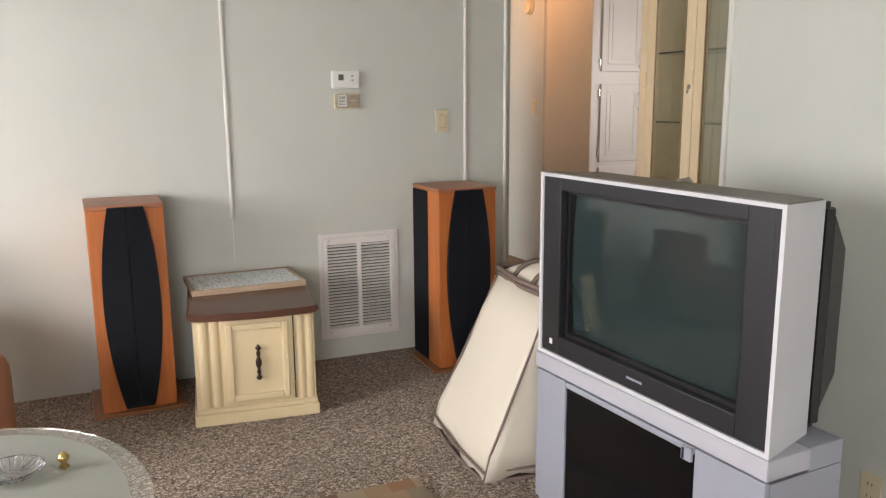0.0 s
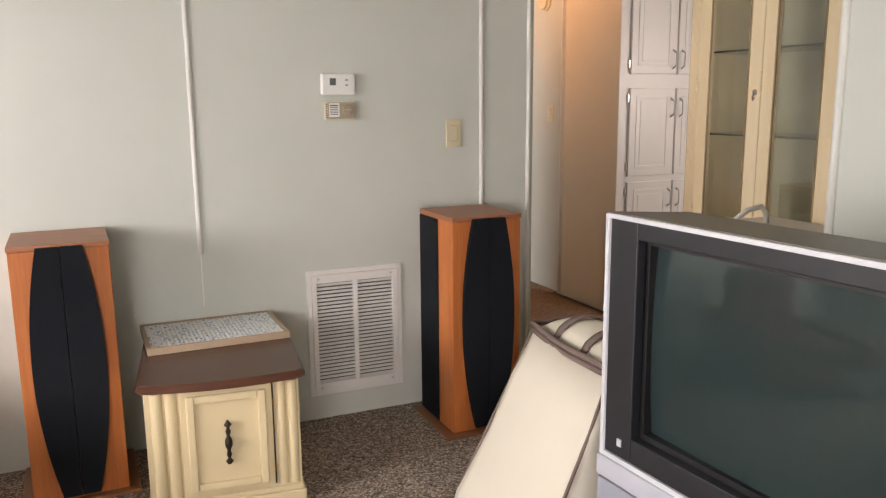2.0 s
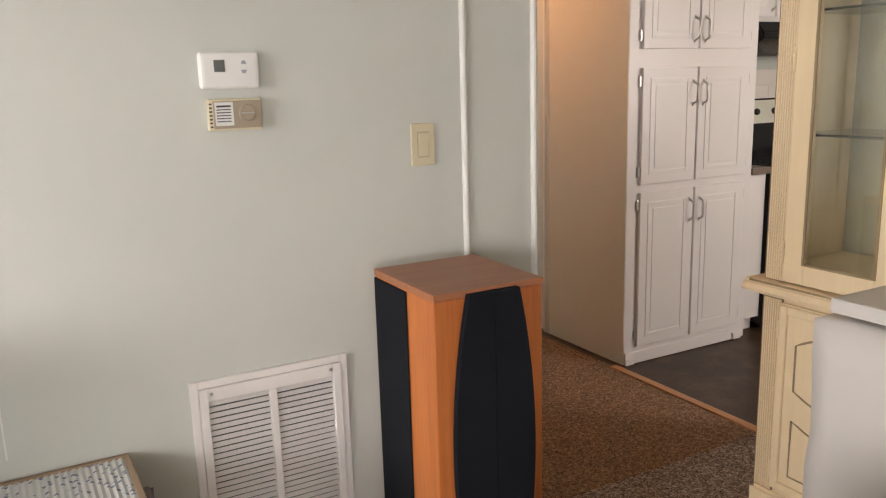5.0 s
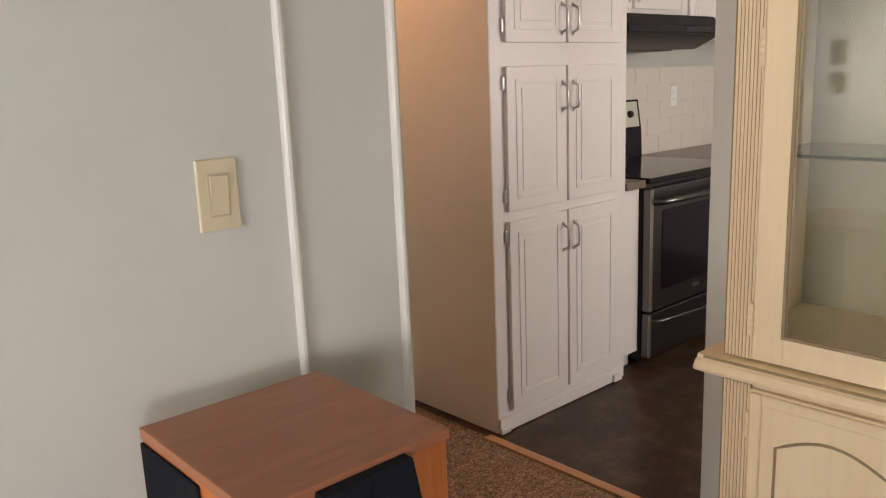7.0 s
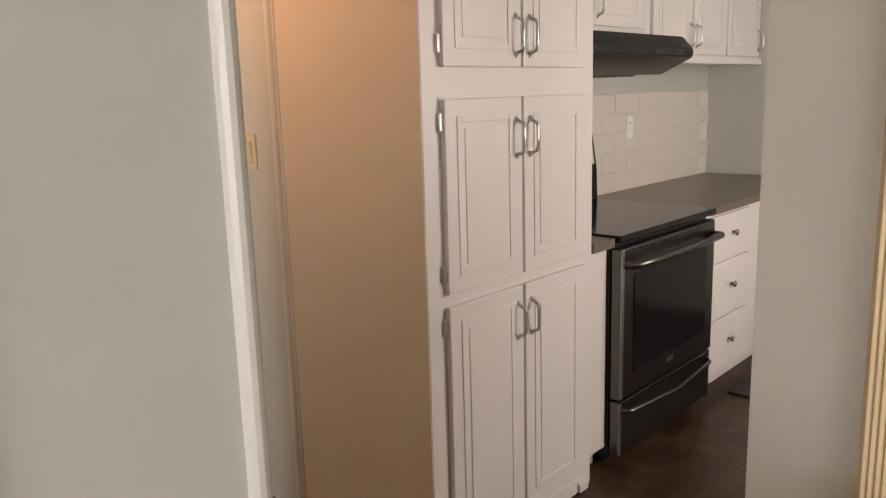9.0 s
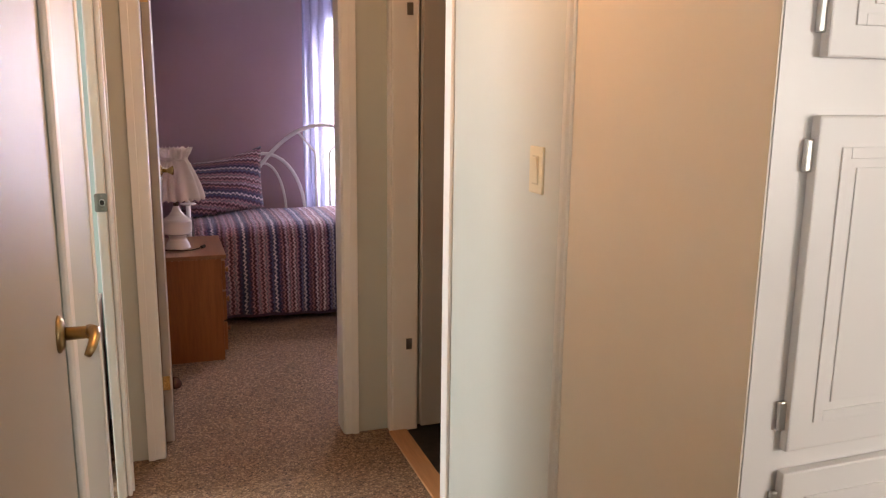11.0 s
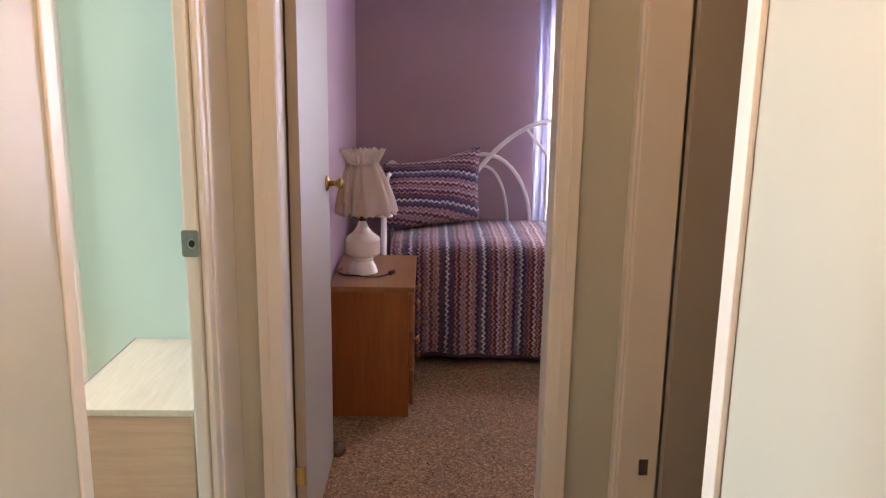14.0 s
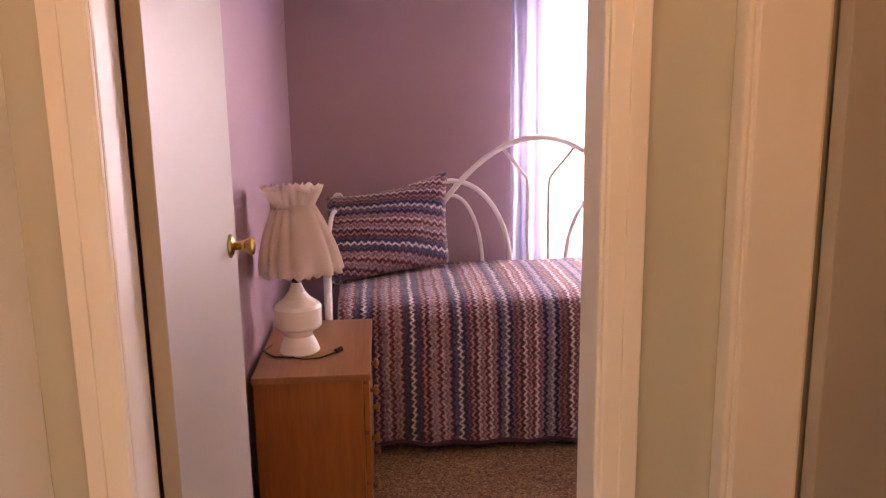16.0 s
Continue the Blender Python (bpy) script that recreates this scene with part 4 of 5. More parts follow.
# ---- china cabinet ----
def china_cabinet():
    c = thing("china_cabinet", (2.727, 3.552, 0), "antique cream china cabinet with fluted pilasters and glass doors", "china cabinet", rz=-90)
    W, D = 0.845, 0.385
    part("base", box(((0.0, 0.0, 0), (W, D, 0.08)), ((-0.008, -0.010, 0), (W + 0.008, 0.0, 0.07)), bev=0.006), "cream_wood", c)
    part("lower_case", box(((0.0, 0.012, 0.0801), (W, D, 0.715))), "cream_wood", c)
    led = [(-0.046, 0.732), (-0.05, 0.740), (-0.042, 0.754), (-0.034, 0.758), (-0.03, 0.766), (0.384, 0.766), (0.384, 0.716), (-0.006, 0.716), (-0.012, 0.724), (-0.034, 0.728)]
    part("ledge", prism(led, -0.045, W + 0.045, 0), "cream_wood", c, "moulded waist ledge")
    part("ledge_groove", box(((-0.03, -0.0335, 0.7582), (W + 0.03, -0.0305, 0.7652))), "cream_glaze", c)
    # upper case: sides, back, top, bottom
    z0, z1 = 0.7665, 2.06
    part("side", box(((0.0, 0.02, z0), (0.018, 0.36, z1))), "cream_wood", c)
    part("side", box(((W - 0.018, 0.02, z0), (W, 0.36, z1))), "cream_wood", c)
    part("back_panel", box(((0.018, 0.345, z0), (W - 0.018, 0.36, z1))), "cab_back_shade", c, "olive inner back, darkened in colour for the shade inside the cabinet")
    part("deck", box(((0.018, 0.02, z0), (W - 0.018, 0.345, 0.812))), "cream_wood", c)
    crown = [(-0.03, 2.13), (-0.02, 2.11), (0.0, 2.10), (0.01, 2.061), (0.36, 2.061), (0.36, 2.15), (-0.03, 2.15)]
    part("cornice", prism(crown, -0.03, W + 0.03, 0), "cream_wood", c, "moulded cornice")
    for z in (1.20, 1.55, 1.88):
        part("shelf", box(((0.019, 0.06, z), (W - 0.019, 0.343, z + 0.007)), bev=0.001), "shelf_glass", c, "glass shelf")
    # pilasters with flutes
    for x in (0.0, W - 0.064):
        for a, b in ((0.081, 0.715), (z0, z1)):
            p = part("pilaster", box(((x, 0.0, a), (x + 0.064, 0.0195 if a > 0.5 else 0.0118, b))), "cream_glaze", c, "fluted pilaster")
            for k in range(8):
                u = x + 0.0045 + 0.0079 * k
                pts = [(u + 0.0028 * (1 - math.cos(t)), -0.0045 * math.sin(t)) for t in np.linspace(0, math.pi, 5)]
                part("reed", prism(pts, a + 0.004, b - 0.004, 2), "cream_wood", p)
    # doors
    for i, x in enumerate((0.067, 0.4235)):
        w = 0.353
        d = part("glass_door", box(((x, -0.006, 0.772), (x + 0.066, 0.016, 2.055)), ((x + w - 0.068, -0.006, 0.772), (x + w, 0.016, 2.055)), ((x + 0.066, -0.006, 0.772), (x + w - 0.068, 0.016, 0.834)), ((x + 0.066, -0.006, 1.99), (x + w - 0.068, 0.016, 2.055)), bev=0.003), "cream_wood", c, "cream framed glass door")
        for lo, hi in (((x + 0.062, 0.830), (x + 0.070, 1.994)), ((x + w - 0.072, 0.830), (x + w - 0.064, 1.994)), ((x + 0.070, 0.830), (x + w - 0.072, 0.838)), ((x + 0.070, 1.986), (x + w - 0.072, 1.994))):
            part("bead", box(((lo[0], -0.010, lo[1]), (hi[0], -0.003, hi[1])), bev=0.003), "cream_glaze", d)
        g = part("pane", box(((x + 0.066, 0.004, 0.834), (x + w - 0.068, 0.008, 1.99))), "glass", d, "clear glass pane")
        g.visible_shadow = False
        if i < 1:
            part("escutcheon", move(lathe([(0.012, 0), (0.012, 0.002), (0.004, 0.004)], 12), pose(x + w - 0.028, -0.006, 1.38, 90)), "pewter", d)
            part("key_pull", tube([(x + w - 0.028, -0.010, 1.375), (x + w - 0.034, -0.014, 1.36), (x + w - 0.028, -0.016, 1.348), (x + w - 0.022, -0.014, 1.36)], 0.0025, 6), "pewter", d, "", True)
        # lower door
        w2 = w
        ld = part("panel_door", box(((x, -0.006, 0.10), (x + w2, 0.010, 0.704)), bev=0.004), "cream_wood", c, "cream door with arched panels")
        for lo, hi in (((x + 0.004, 0.104), (x + 0.030, 0.700)), ((x + w2 - 0.030, 0.104), (x + w2 - 0.004, 0.700)), ((x + 0.030, 0.674), (x + w2 - 0.030, 0.700)), ((x + 0.030, 0.104), (x + w2 - 0.030, 0.130))):
            part("moulding", box(((lo[0], -0.016, lo[1]), (hi[0], -0.005, hi[1])), bev=0.007, seg=3), "cream_wood", ld)
        a, b = x + 0.062, x + w2 - 0.062
        up = [(a, 0.44), (a, 0.585)] + [(a + (b - a) * k / 10, 0.585 + 0.040 * math.sin(math.pi * k / 10)) for k in range(1, 10)] + [(b, 0.585), (b, 0.44)] + [(b - (b - a) * k / 10, 0.44 - 0.035 * math.sin(math.pi * k / 10)) for k in range(1, 10)]
        dn = [(a, 0.16), (a, 0.345)] + [(a + (b - a) * k / 10, 0.345 - 0.035 * math.sin(math.pi * k / 10)) for k in range(1, 10)] + [(b, 0.345), (b, 0.16)]
        for out in (up, dn):
            part("panel_bead", tube([(u, -0.006, z) for u, z in out], 0.0035, 6, True), "cream_glaze", ld, "", True)
        xc = (a + b) / 2
        part("ring_pull", tube([(xc + 0.027 * math.cos(t), -0.016 - 0.004 * math.sin(t), 0.372 + 0.029 * math.sin(t)) for t in np.linspace(0, 2 * math.pi, 20)[:-1]], 0.005, 7, True), "pewter", ld, "antique pewter ring pull", True)
        bm = bmesh.new()
        for k in range(7):
            u = xc - 0.045 + 0.015 * k
            add_tube(bm, [(u, -0.008, 0.405 + 0.006 * math.sin(k * 1.7)), (u + 0.008, -0.014, 0.412 + 0.008 * math.cos(k)), (u + 0.014, -0.009, 0.402 + 0.004 * k % 3)], 0.0045, 6)
        part("leaf_mount", bm, "pewter", ld, "", True)
        for z in (0.16, 0.62):
            part("hinge", move(lathe([(0.003, 0), (0.005, 0.006), (0.0045, 0.03), (0.005, 0.054), (0.002, 0.064)], 8), pose(x - 0.002, -0.008, z - 0.03)), "cream_wood", ld, "", True)
        for z in (0.86, 1.42, 1.95):
            part("hinge", move(lathe([(0.003, 0), (0.006, 0.004), (0.006, 0.022), (0.0045, 0.023), (0.006, 0.024), (0.006, 0.036), (0.0045, 0.037), (0.006, 0.038), (0.006, 0.050), (0.0045, 0.051), (0.006, 0.052), (0.006, 0.070), (0.002, 0.076)], 8), pose(x - 0.002, -0.010, z - 0.035)), "cream_wood", d, "", True)
    return c


# Inner back is painted darker to hold the shade inside the closed cabinet.
M["cab_back_shade"] = paint("cabinet_back_shade_paint", (0.40, 0.37, 0.25), 0.5, 60, 0.05, 0.06, 0.4)
M["shelf_glass"] = glass("shelf_glass", (0.80, 0.93, 0.89))
china_cabinet()


def covered_cart():
    s = thing("covered_cart", (2.46, 2.80, 0), "tall box under a wrinkled white vinyl cover in the dining nook", "covered box")
    bm = bmesh.new()
    add_box(bm, (-0.235, -0.21, 0.0), (0.235, 0.21, 0.86))
    bmesh.ops.subdivide_edges(bm, edges=bm.edges[:], cuts=9, use_grid_fill=True)
    for v in bm.verts:
        if v.co.z > 0.01:
            k = noise.noise(v.co * 6) * 0.012 + noise.noise(v.co * 15) * 0.006
            v.co.x += k * (1 if v.co.x > 0 else -1)
            v.co.y += k * (1 if v.co.y > 0 else -1)
    part("cover", bm, "vinyl_cover", s, "wrinkled white vinyl cover", True)
    part("board", box(((-0.21, -0.19, 0.872), (0.22, 0.20, 0.905)), bev=0.006), "vinyl_cover", s, "flat white lid")
    part("handle", tube([(-0.10, 0.06, 0.90), (-0.09, 0.065, 0.93), (-0.03, 0.07, 0.96), (0.04, 0.075, 0.968), (0.07, 0.08, 0.94), (0.075, 0.08, 0.90)], 0.010, 8), "white_plastic", s, "white loop handle", True)
    return s


M["vinyl_cover"] = paint("white_vinyl", (0.70, 0.67, 0.63), 0.4, 40, 0.3, 0.04, 0.4)
covered_cart()


# ---- kitchen ----
def bow_handle(parent, x, y, z, h=0.10, mat="steel"):
    pts = [(x, y, z - h / 2 - 0.012), (x, y - 0.006, z - h / 2), (x, y - 0.026, z - h / 2 + 0.008), (x, y - 0.03, z - h / 2 + 0.022), (x, y - 0.03, z + h / 2 - 0.022), (x, y - 0.026, z + h / 2 - 0.008), (x, y - 0.006, z + h / 2), (x, y, z + h / 2 + 0.012)]
    r = [0.003, 0.006, 0.005, 0.0045, 0.0045, 0.005, 0.006, 0.003]
    return part("handle", tube(pts, r, 8), mat, parent, "brushed nickel bow handle", True)


def panel_door(parent, x0, x1, z0, z1, y, hinge_left=True, handle_z=None, handles=True):
    d = part("door", box(((x0, y - 0.018, z0), (x1, y, z1)), bev=0.004), "kitchen_white", parent)
    m = 0.055
    # recessed groove and raised field
    for lo, hi in (((x0 + m - 0.008, z0 + m - 0.008), (x0 + m + 0.010, z1 - m + 0.008)), ((x1 - m - 0.010, z0 + m - 0.008), (x1 - m + 0.008, z1 - m + 0.008)), ((x0 + m + 0.010, z0 + m - 0.008), (x1 - m - 0.010, z0 + m + 0.010)), ((x0 + m + 0.010, z1 - m - 0.010), (x1 - m - 0.010, z1 - m + 0.008))):
        part("moulding", box(((lo[0], y - 0.0210, lo[1]), (hi[0], y - 0.0175, hi[1])), bev=0.003, seg=3), "kitchen_white", d)
    part("field", box(((x0 + m + 0.024, y - 0.0208, z0 + m + 0.024), (x1 - m - 0.024, y - 0.0175, z1 - m - 0.024)), bev=0.003, seg=3), "kitchen_white", d)
    hx = x1 - 0.028 if hinge_left else x0 + 0.028
    if handles:
        bow_handle(d, hx, y - 0.018, handle_z)
    ex = x0 - 0.006 if hinge_left else x1 + 0.006
    for z in (z0 + 0.06, z1 - 0.06):
        part("hinge", box(((ex - 0.007, y - 0.010, z - 0.025), (ex + 0.007, y - 0.0005, z + 0.025)), bev=0.003), "steel", d, "small nickel hinge")
    return d


def pantry():
    c = thing("pantry_cabinet", (3.25, 4.765, 0), "tall white painted pantry cabinet with six raised-panel doors", "cabinet")
    part("body", box(((0, 0, 0.0), (0.84, 0.664, H - 0.001))), "kitchen_white", c)
    part("side_panel", box(((-0.004, 0.002, 0.0), (-0.0005, 0.620, H - 0.001))), "panel_cream", c, "plain cream side panel along the hallway")
    part("base_board", box(((0.0, -0.012, 0.0), (0.74, -0.0005, 0.06)), bev=0.004), "kitchen_white", c)
    part("foot_block", box(((0.742, -0.022, 0.0), (0.80, -0.0005, 0.035)), bev=0.006), "kitchen_white", c)
    part("foot_block", box(((-0.004, -0.022, 0.0), (0.05, -0.0125, 0.022)), bev=0.004), "kitchen_white", c)
    for z0, z1, hz in ((1.51, 2.26, 1.60), (0.885, 1.425, 1.305), (0.085, 0.848, 0.74)):
        panel_door(c, 0.068, 0.412, z0, z1, -0.001, True, hz)
        panel_door(c, 0.424, 0.770, z0, z1, -0.001, False, hz)
    return c


pantry()


def base_unit(name, x0, x1, drawers, label):
    c = thing(name, (0, 0, 0), label, "cabinet")
    part("body", box(((x0, 4.79, 0.08), (x1, 5.43, 0.868))), "kitchen_white", c)
    part("toe_kick", box(((x0, 4.84, 0.0), (x1, 5.43, 0.079))), "kitchen_white", c)
    if drawers:
        for z0, z1 in ((0.645, 0.855), (0.37, 0.63), (0.10, 0.355)):
            d = part("drawer", box(((x0 + 0.02, 4.772, z0), (x0 + 0.48, 4.7895, z1)), bev=0.004), "kitchen_white", c)
            part("knob", move(lathe([(0.006, 0), (0.006, 0.012), (0.016, 0.018), (0.014, 0.026), (0.001, 0.028)], 14), pose(x0 + 0.27, 4.772, (z0 + z1) / 2 + 0.01, 90)), "pewter", d, "round metal knob", True)
    return c


base_unit("filler_cabinet", 4.092, 4.235, False, "narrow white filler cabinet beside the stove")
base_unit("drawer_cabinet", 5.085, 6.498, True, "white base cabinet with drawers and round knobs")
tagged(link("worktop", box(((5.08, 4.76, 0.87), (6.498, 5.428, 0.905)), bev=0.004), "counter"), "brown laminate kitchen worktop", "worktop")
tagged(link("worktop", box(((4.092, 4.755, 0.87), (4.238, 5.428, 0.905)), bev=0.004), "counter"), "small brown laminate worktop beside the stove", "worktop")


# Pale base colour paints in the window's reflection on the stove's control panel.
M["display"] = plastic("pale_reflection_gloss", (0.62, 0.62, 0.52), 0.15, 0.6)


def stove():
    s = thing("electric_stove", (4.245, 4.735, 0), "black stainless electric range with a glass cooktop", "stove")
    w = 0.825
    part("body", box(((0, 0.045, 0.03), (w, 0.66, 0.885)), bev=0.003), "black", s, "black enamel sides")
    for x in (0.04, w - 0.07):
        for y in (0.08, 0.60):
            part("foot", box(((x, y, 0.0), (x + 0.03, y + 0.03, 0.0295))), "black", s)
    part("cooktop", box(((-0.004, 0.0, 0.8855), (w + 0.004, 0.60, 0.912)), bev=0.006), "black_gloss", s, "black ceramic glass cooktop")
    d = part("oven_door", box(((0.004, 0.0, 0.275), (w - 0.004, 0.044, 0.862)), bev=0.006), "black_steel", s, "black stainless oven door")
    part("window", box(((0.10, -0.003, 0.37), (w - 0.085, -0.0005, 0.755)), bev=0.002), "black_gloss", d, "black glass oven window")
    part("handle", tube([(0.03, 0.0, 0.80), (0.045, -0.045, 0.803), (0.2, -0.056, 0.803), (w / 2, -0.060, 0.803), (w - 0.2, -0.056, 0.803), (w - 0.045, -0.045, 0.803), (w - 0.03, 0.0, 0.80)], 0.016, 10), "black_steel", d, "curved black stainless handle", True)
    part("edge_strip", box(((0.0, -0.004, 0.28), (0.022, -0.0005, 0.858)), bev=0.001), "steel", d)
    part("badge", box(((w / 2 - 0.03, -0.003, 0.325), (w / 2 + 0.03, -0.0005, 0.345)), bev=0.001), "steel", d, "small metal maker's badge")
    for k in range(14):
        part("vent_slot", box(((0.08 + 0.05 * k, -0.0015, 0.845), (0.11 + 0.05 * k, -0.0004, 0.851))), "black", d)
    r = part("storage_drawer", box(((0.004, 0.004, 0.045), (w - 0.004, 0.044, 0.265)), bev=0.006), "black_steel", s, "black stainless storage drawer")
    part("handle", tube([(0.03, 0.004, 0.225), (0.06, -0.022, 0.225), (w / 2, -0.045, 0.215), (w - 0.06, -0.022, 0.225), (w - 0.03, 0.004, 0.225)], 0.009, 8), "black_steel", r, "", True)
    part("edge_strip", box(((0.0, 0.0, 0.05), (0.022, 0.0035, 0.26)), bev=0.001), "steel", r)
    bm = prism([(0.60, 0.905), (0.665, 0.905), (0.665, 1.235), (0.632, 1.235), (0.605, 1.06)], 0.0, w, 0)
    part("backguard", bm, "black_gloss", s, "black control backguard")
    bm = prism([(0.6045, 1.085), (0.6105, 1.085), (0.632, 1.225), (0.626, 1.225)], 0.02, w - 0.02, 0)
    cp = part("control_panel", bm, "display", s, "pale glossy control panel, the window's reflection put into its colour")
    for k in range(5):
        part("knob", move(lathe([(0.02, 0), (0.02, 0.014), (0.016, 0.02), (0.001, 0.02)], 14), pose(0.08 + 0.16 * k, 0.615, 1.155, 78)), "black", cp)
    return s


stove()


def range_hood():
    s = thing("range_hood", (4.27, 5.43, 0), "black under-cabinet range hood", "range hood")
    bm = prism([(-0.001, 1.655), (-0.50, 1.655), (-0.55, 1.60), (-0.55, 1.565), (-0.40, 1.495), (-0.001, 1.495)], 0, 0.835, 0)
    bmesh.ops.bevel(bm, geom=bm.edges[:], offset=0.005, segments=2, affect="EDGES")
    part("body", bm, "black_gloss", s)
    part("control_strip", box(((0.48, -0.553, 1.573), (0.74, -0.5495, 1.594)), bev=0.001), "charcoal", s)
    for x in (0.56, 0.60, 0.64):
        part("button", box(((x, -0.556, 1.578), (x + 0.02, -0.5532, 1.589)), bev=0.001), "black", s)
    part("grease_filter", box(((0.15, -0.35, 1.489), (0.68, -0.05, 1.4945))), "black", s)
    return s


range_hood()


def upper(name, x0, x1, z0, pairs, label):
    c = thing(name, (0, 0, 0), label, "cabinet")
    part("body", box(((x0, 5.12, z0), (x1, 5.429, H - 0.001)), bev=0.002), "kitchen_white", c)
    part("valance", box(((x0, 5.105, z0 - 0.004), (x1, 5.1195, z0 + 0.03)), bev=0.003), "kitchen_white", c)
    for a, b, left in pairs:
        panel_door(c, a, b, z0 + 0.04, H - 0.06, 5.119, left, z0 + 0.13)
    return c


upper("upper_cabinet", 4.092, 5.10, 1.658, [(4.20, 4.62, True), (4.64, 5.06, False)], "white wall cabinet above the range hood")
upper("upper_cabinet", 5.103, 6.498, 1.555, [(5.16, 5.56, True), (5.58, 5.98, False), (6.0, 6.45, True)], "white wall cabinet above the worktop")
wall_outlet((5.52, 5.418, 1.235), 0, "white duplex outlet on the tiled backsplash", "white_plastic")
tagged(link("floor_mat", box(((5.25, 4.2, -0.0035), (6.2, 4.72, 0.008)), bev=0.004), "black"), "thin black kitchen floor mat by the drawers", "mat")


# ---- doors ----
def lever(parent, at, s=1):
    """A brass lever knob on a door face that looks along +x."""
    x, y, z = at
    part("rose", move(lathe([(0.033, 0), (0.033, 0.004), (0.024, 0.010), (0.012, 0.012)], 20), pose(x, y, z, 0, 90)), "aged_brass", parent, "round brass rose", True)
    part("neck", move(lathe([(0.012, 0.012), (0.011, 0.045), (0.014, 0.05)], 14), pose(x, y, z, 0, 90)), "aged_brass", parent, "", True)
    part("lever", tube([(x + 0.05, y + 0.004, z), (x + 0.058, y - 0.012, z + 0.003), (x + 0.06, y - 0.03, z - 0.002), (x + 0.056, y - 0.055, z - 0.012), (x + 0.05, y - 0.065, z - 0.022)], [0.013, 0.012, 0.009, 0.008, 0.006], 10), "aged_brass", parent, "curved brass lever", True)


def closet_door():
    d = thing("closet_door", (2.205, 4.57, 0), "cream flush hallway door, darkened in colour for shade, closed, with a brass lever", "door")
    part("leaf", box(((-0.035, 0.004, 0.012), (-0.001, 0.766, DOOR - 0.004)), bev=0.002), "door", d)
    lever(d, (-0.001, 0.688, 1.036))
    return d


closet_door()


def knob(parent, at):
    part("rose", move(lathe([(0.028, 0), (0.028, 0.004), (0.018, 0.01), (0.010, 0.012)], 20), pose(*at, 0, 90)), "brass", parent, "", True)
    part("knob", move(lathe([(0.010, 0.012), (0.010, 0.032), (0.013, 0.036), (0.021, 0.050), (0.021, 0.056), (0.001, 0.060)], 20), pose(*at, 0, 90)), "brass", parent, "polished brass knob", True)


def bedroom_door():
    d = thing("bedroom_door", (2.372, 7.066, 0), "cream flush bedroom door, darkened in colour for shade, standing open against the wall", "door", rz=-0.3)
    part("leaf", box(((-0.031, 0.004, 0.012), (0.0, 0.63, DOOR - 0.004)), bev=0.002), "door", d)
    knob(d, (0.0, 0.55, 1.088))
    for z in (0.27, 1.80):
        part("hinge", box(((-0.034, 0.0, z - 0.03), (-0.004, 0.0035, z + 0.03)), bev=0.001), "brass", d, "small brass hinge")
    return d


bedroom_door()


def bath_door():
    d = thing("bathroom_door", (3.385, 6.897, 0), "cream flush bathroom door, darkened in colour for shade, standing open inwards", "door")
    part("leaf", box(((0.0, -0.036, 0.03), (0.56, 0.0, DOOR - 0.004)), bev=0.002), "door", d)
    for z in (0.395, 1.775):
        part("hinge", box(((-0.058, -0.001, z - 0.024), (-0.032, 0.0025, z + 0.024)), bev=0.001), "pewter", d, "small bronze hinge")
    return d


bath_door()


M["dark_nickel"] = metal("dark_nickel", (0.30, 0.285, 0.26), 0.4)


def strike_plate():
    s = thing("strike_plate", (2.176, 6.6495, 1.078), "nickel strike plate on the door jamb", "strike plate")
    cx, hw, hh, r = 0.0105, 0.0195, 0.031, 0.006
    outline = [(cx + sx * (hw - r) + r * math.cos(a), sz * (hh - r) + r * math.sin(a)) for sx, sz, a0 in ((1, 1, 0), (-1, 1, 90), (-1, -1, 180), (1, -1, 270)) for a in [radians(a0 + 22.5 * k) for k in range(5)]]
    part("plate", prism(outline, -0.002, 0.0, 1), "dark_nickel", s)
    part("latch_hole", move(lathe([(0.008, 0), (0.008, 0.0006)], 16), pose(0.014, -0.0019, 0, 90)), "black", s)
    part("latch_rim", tube([(0.014 + 0.0085 * math.cos(a), -0.0024, 0.011 * math.sin(a)) for a in np.linspace(0, 2 * math.pi, 17)[:-1]], 0.0013, 6, True), "steel", s, "bright worn rim", True)
    for z in (-0.022, 0.022):
        part("screw", move(lathe([(0.0035, 0), (0.003, 0.0012), (0.0005, 0.0014)], 10), pose(0.0125, -0.002, z, 90)), "pewter", s)
    return s


strike_plate()


def door_stop():
    s = thing("door_stop", (2.385, 7.74, 0), "small brown rounded door stop on the carpet", "door stop")
    part("wedge", lathe([(0.026, 0.0), (0.034, 0.012), (0.030, 0.03), (0.018, 0.046), (0.004, 0.052)], 16), "walnut", s, "", True)
    return s


door_stop()


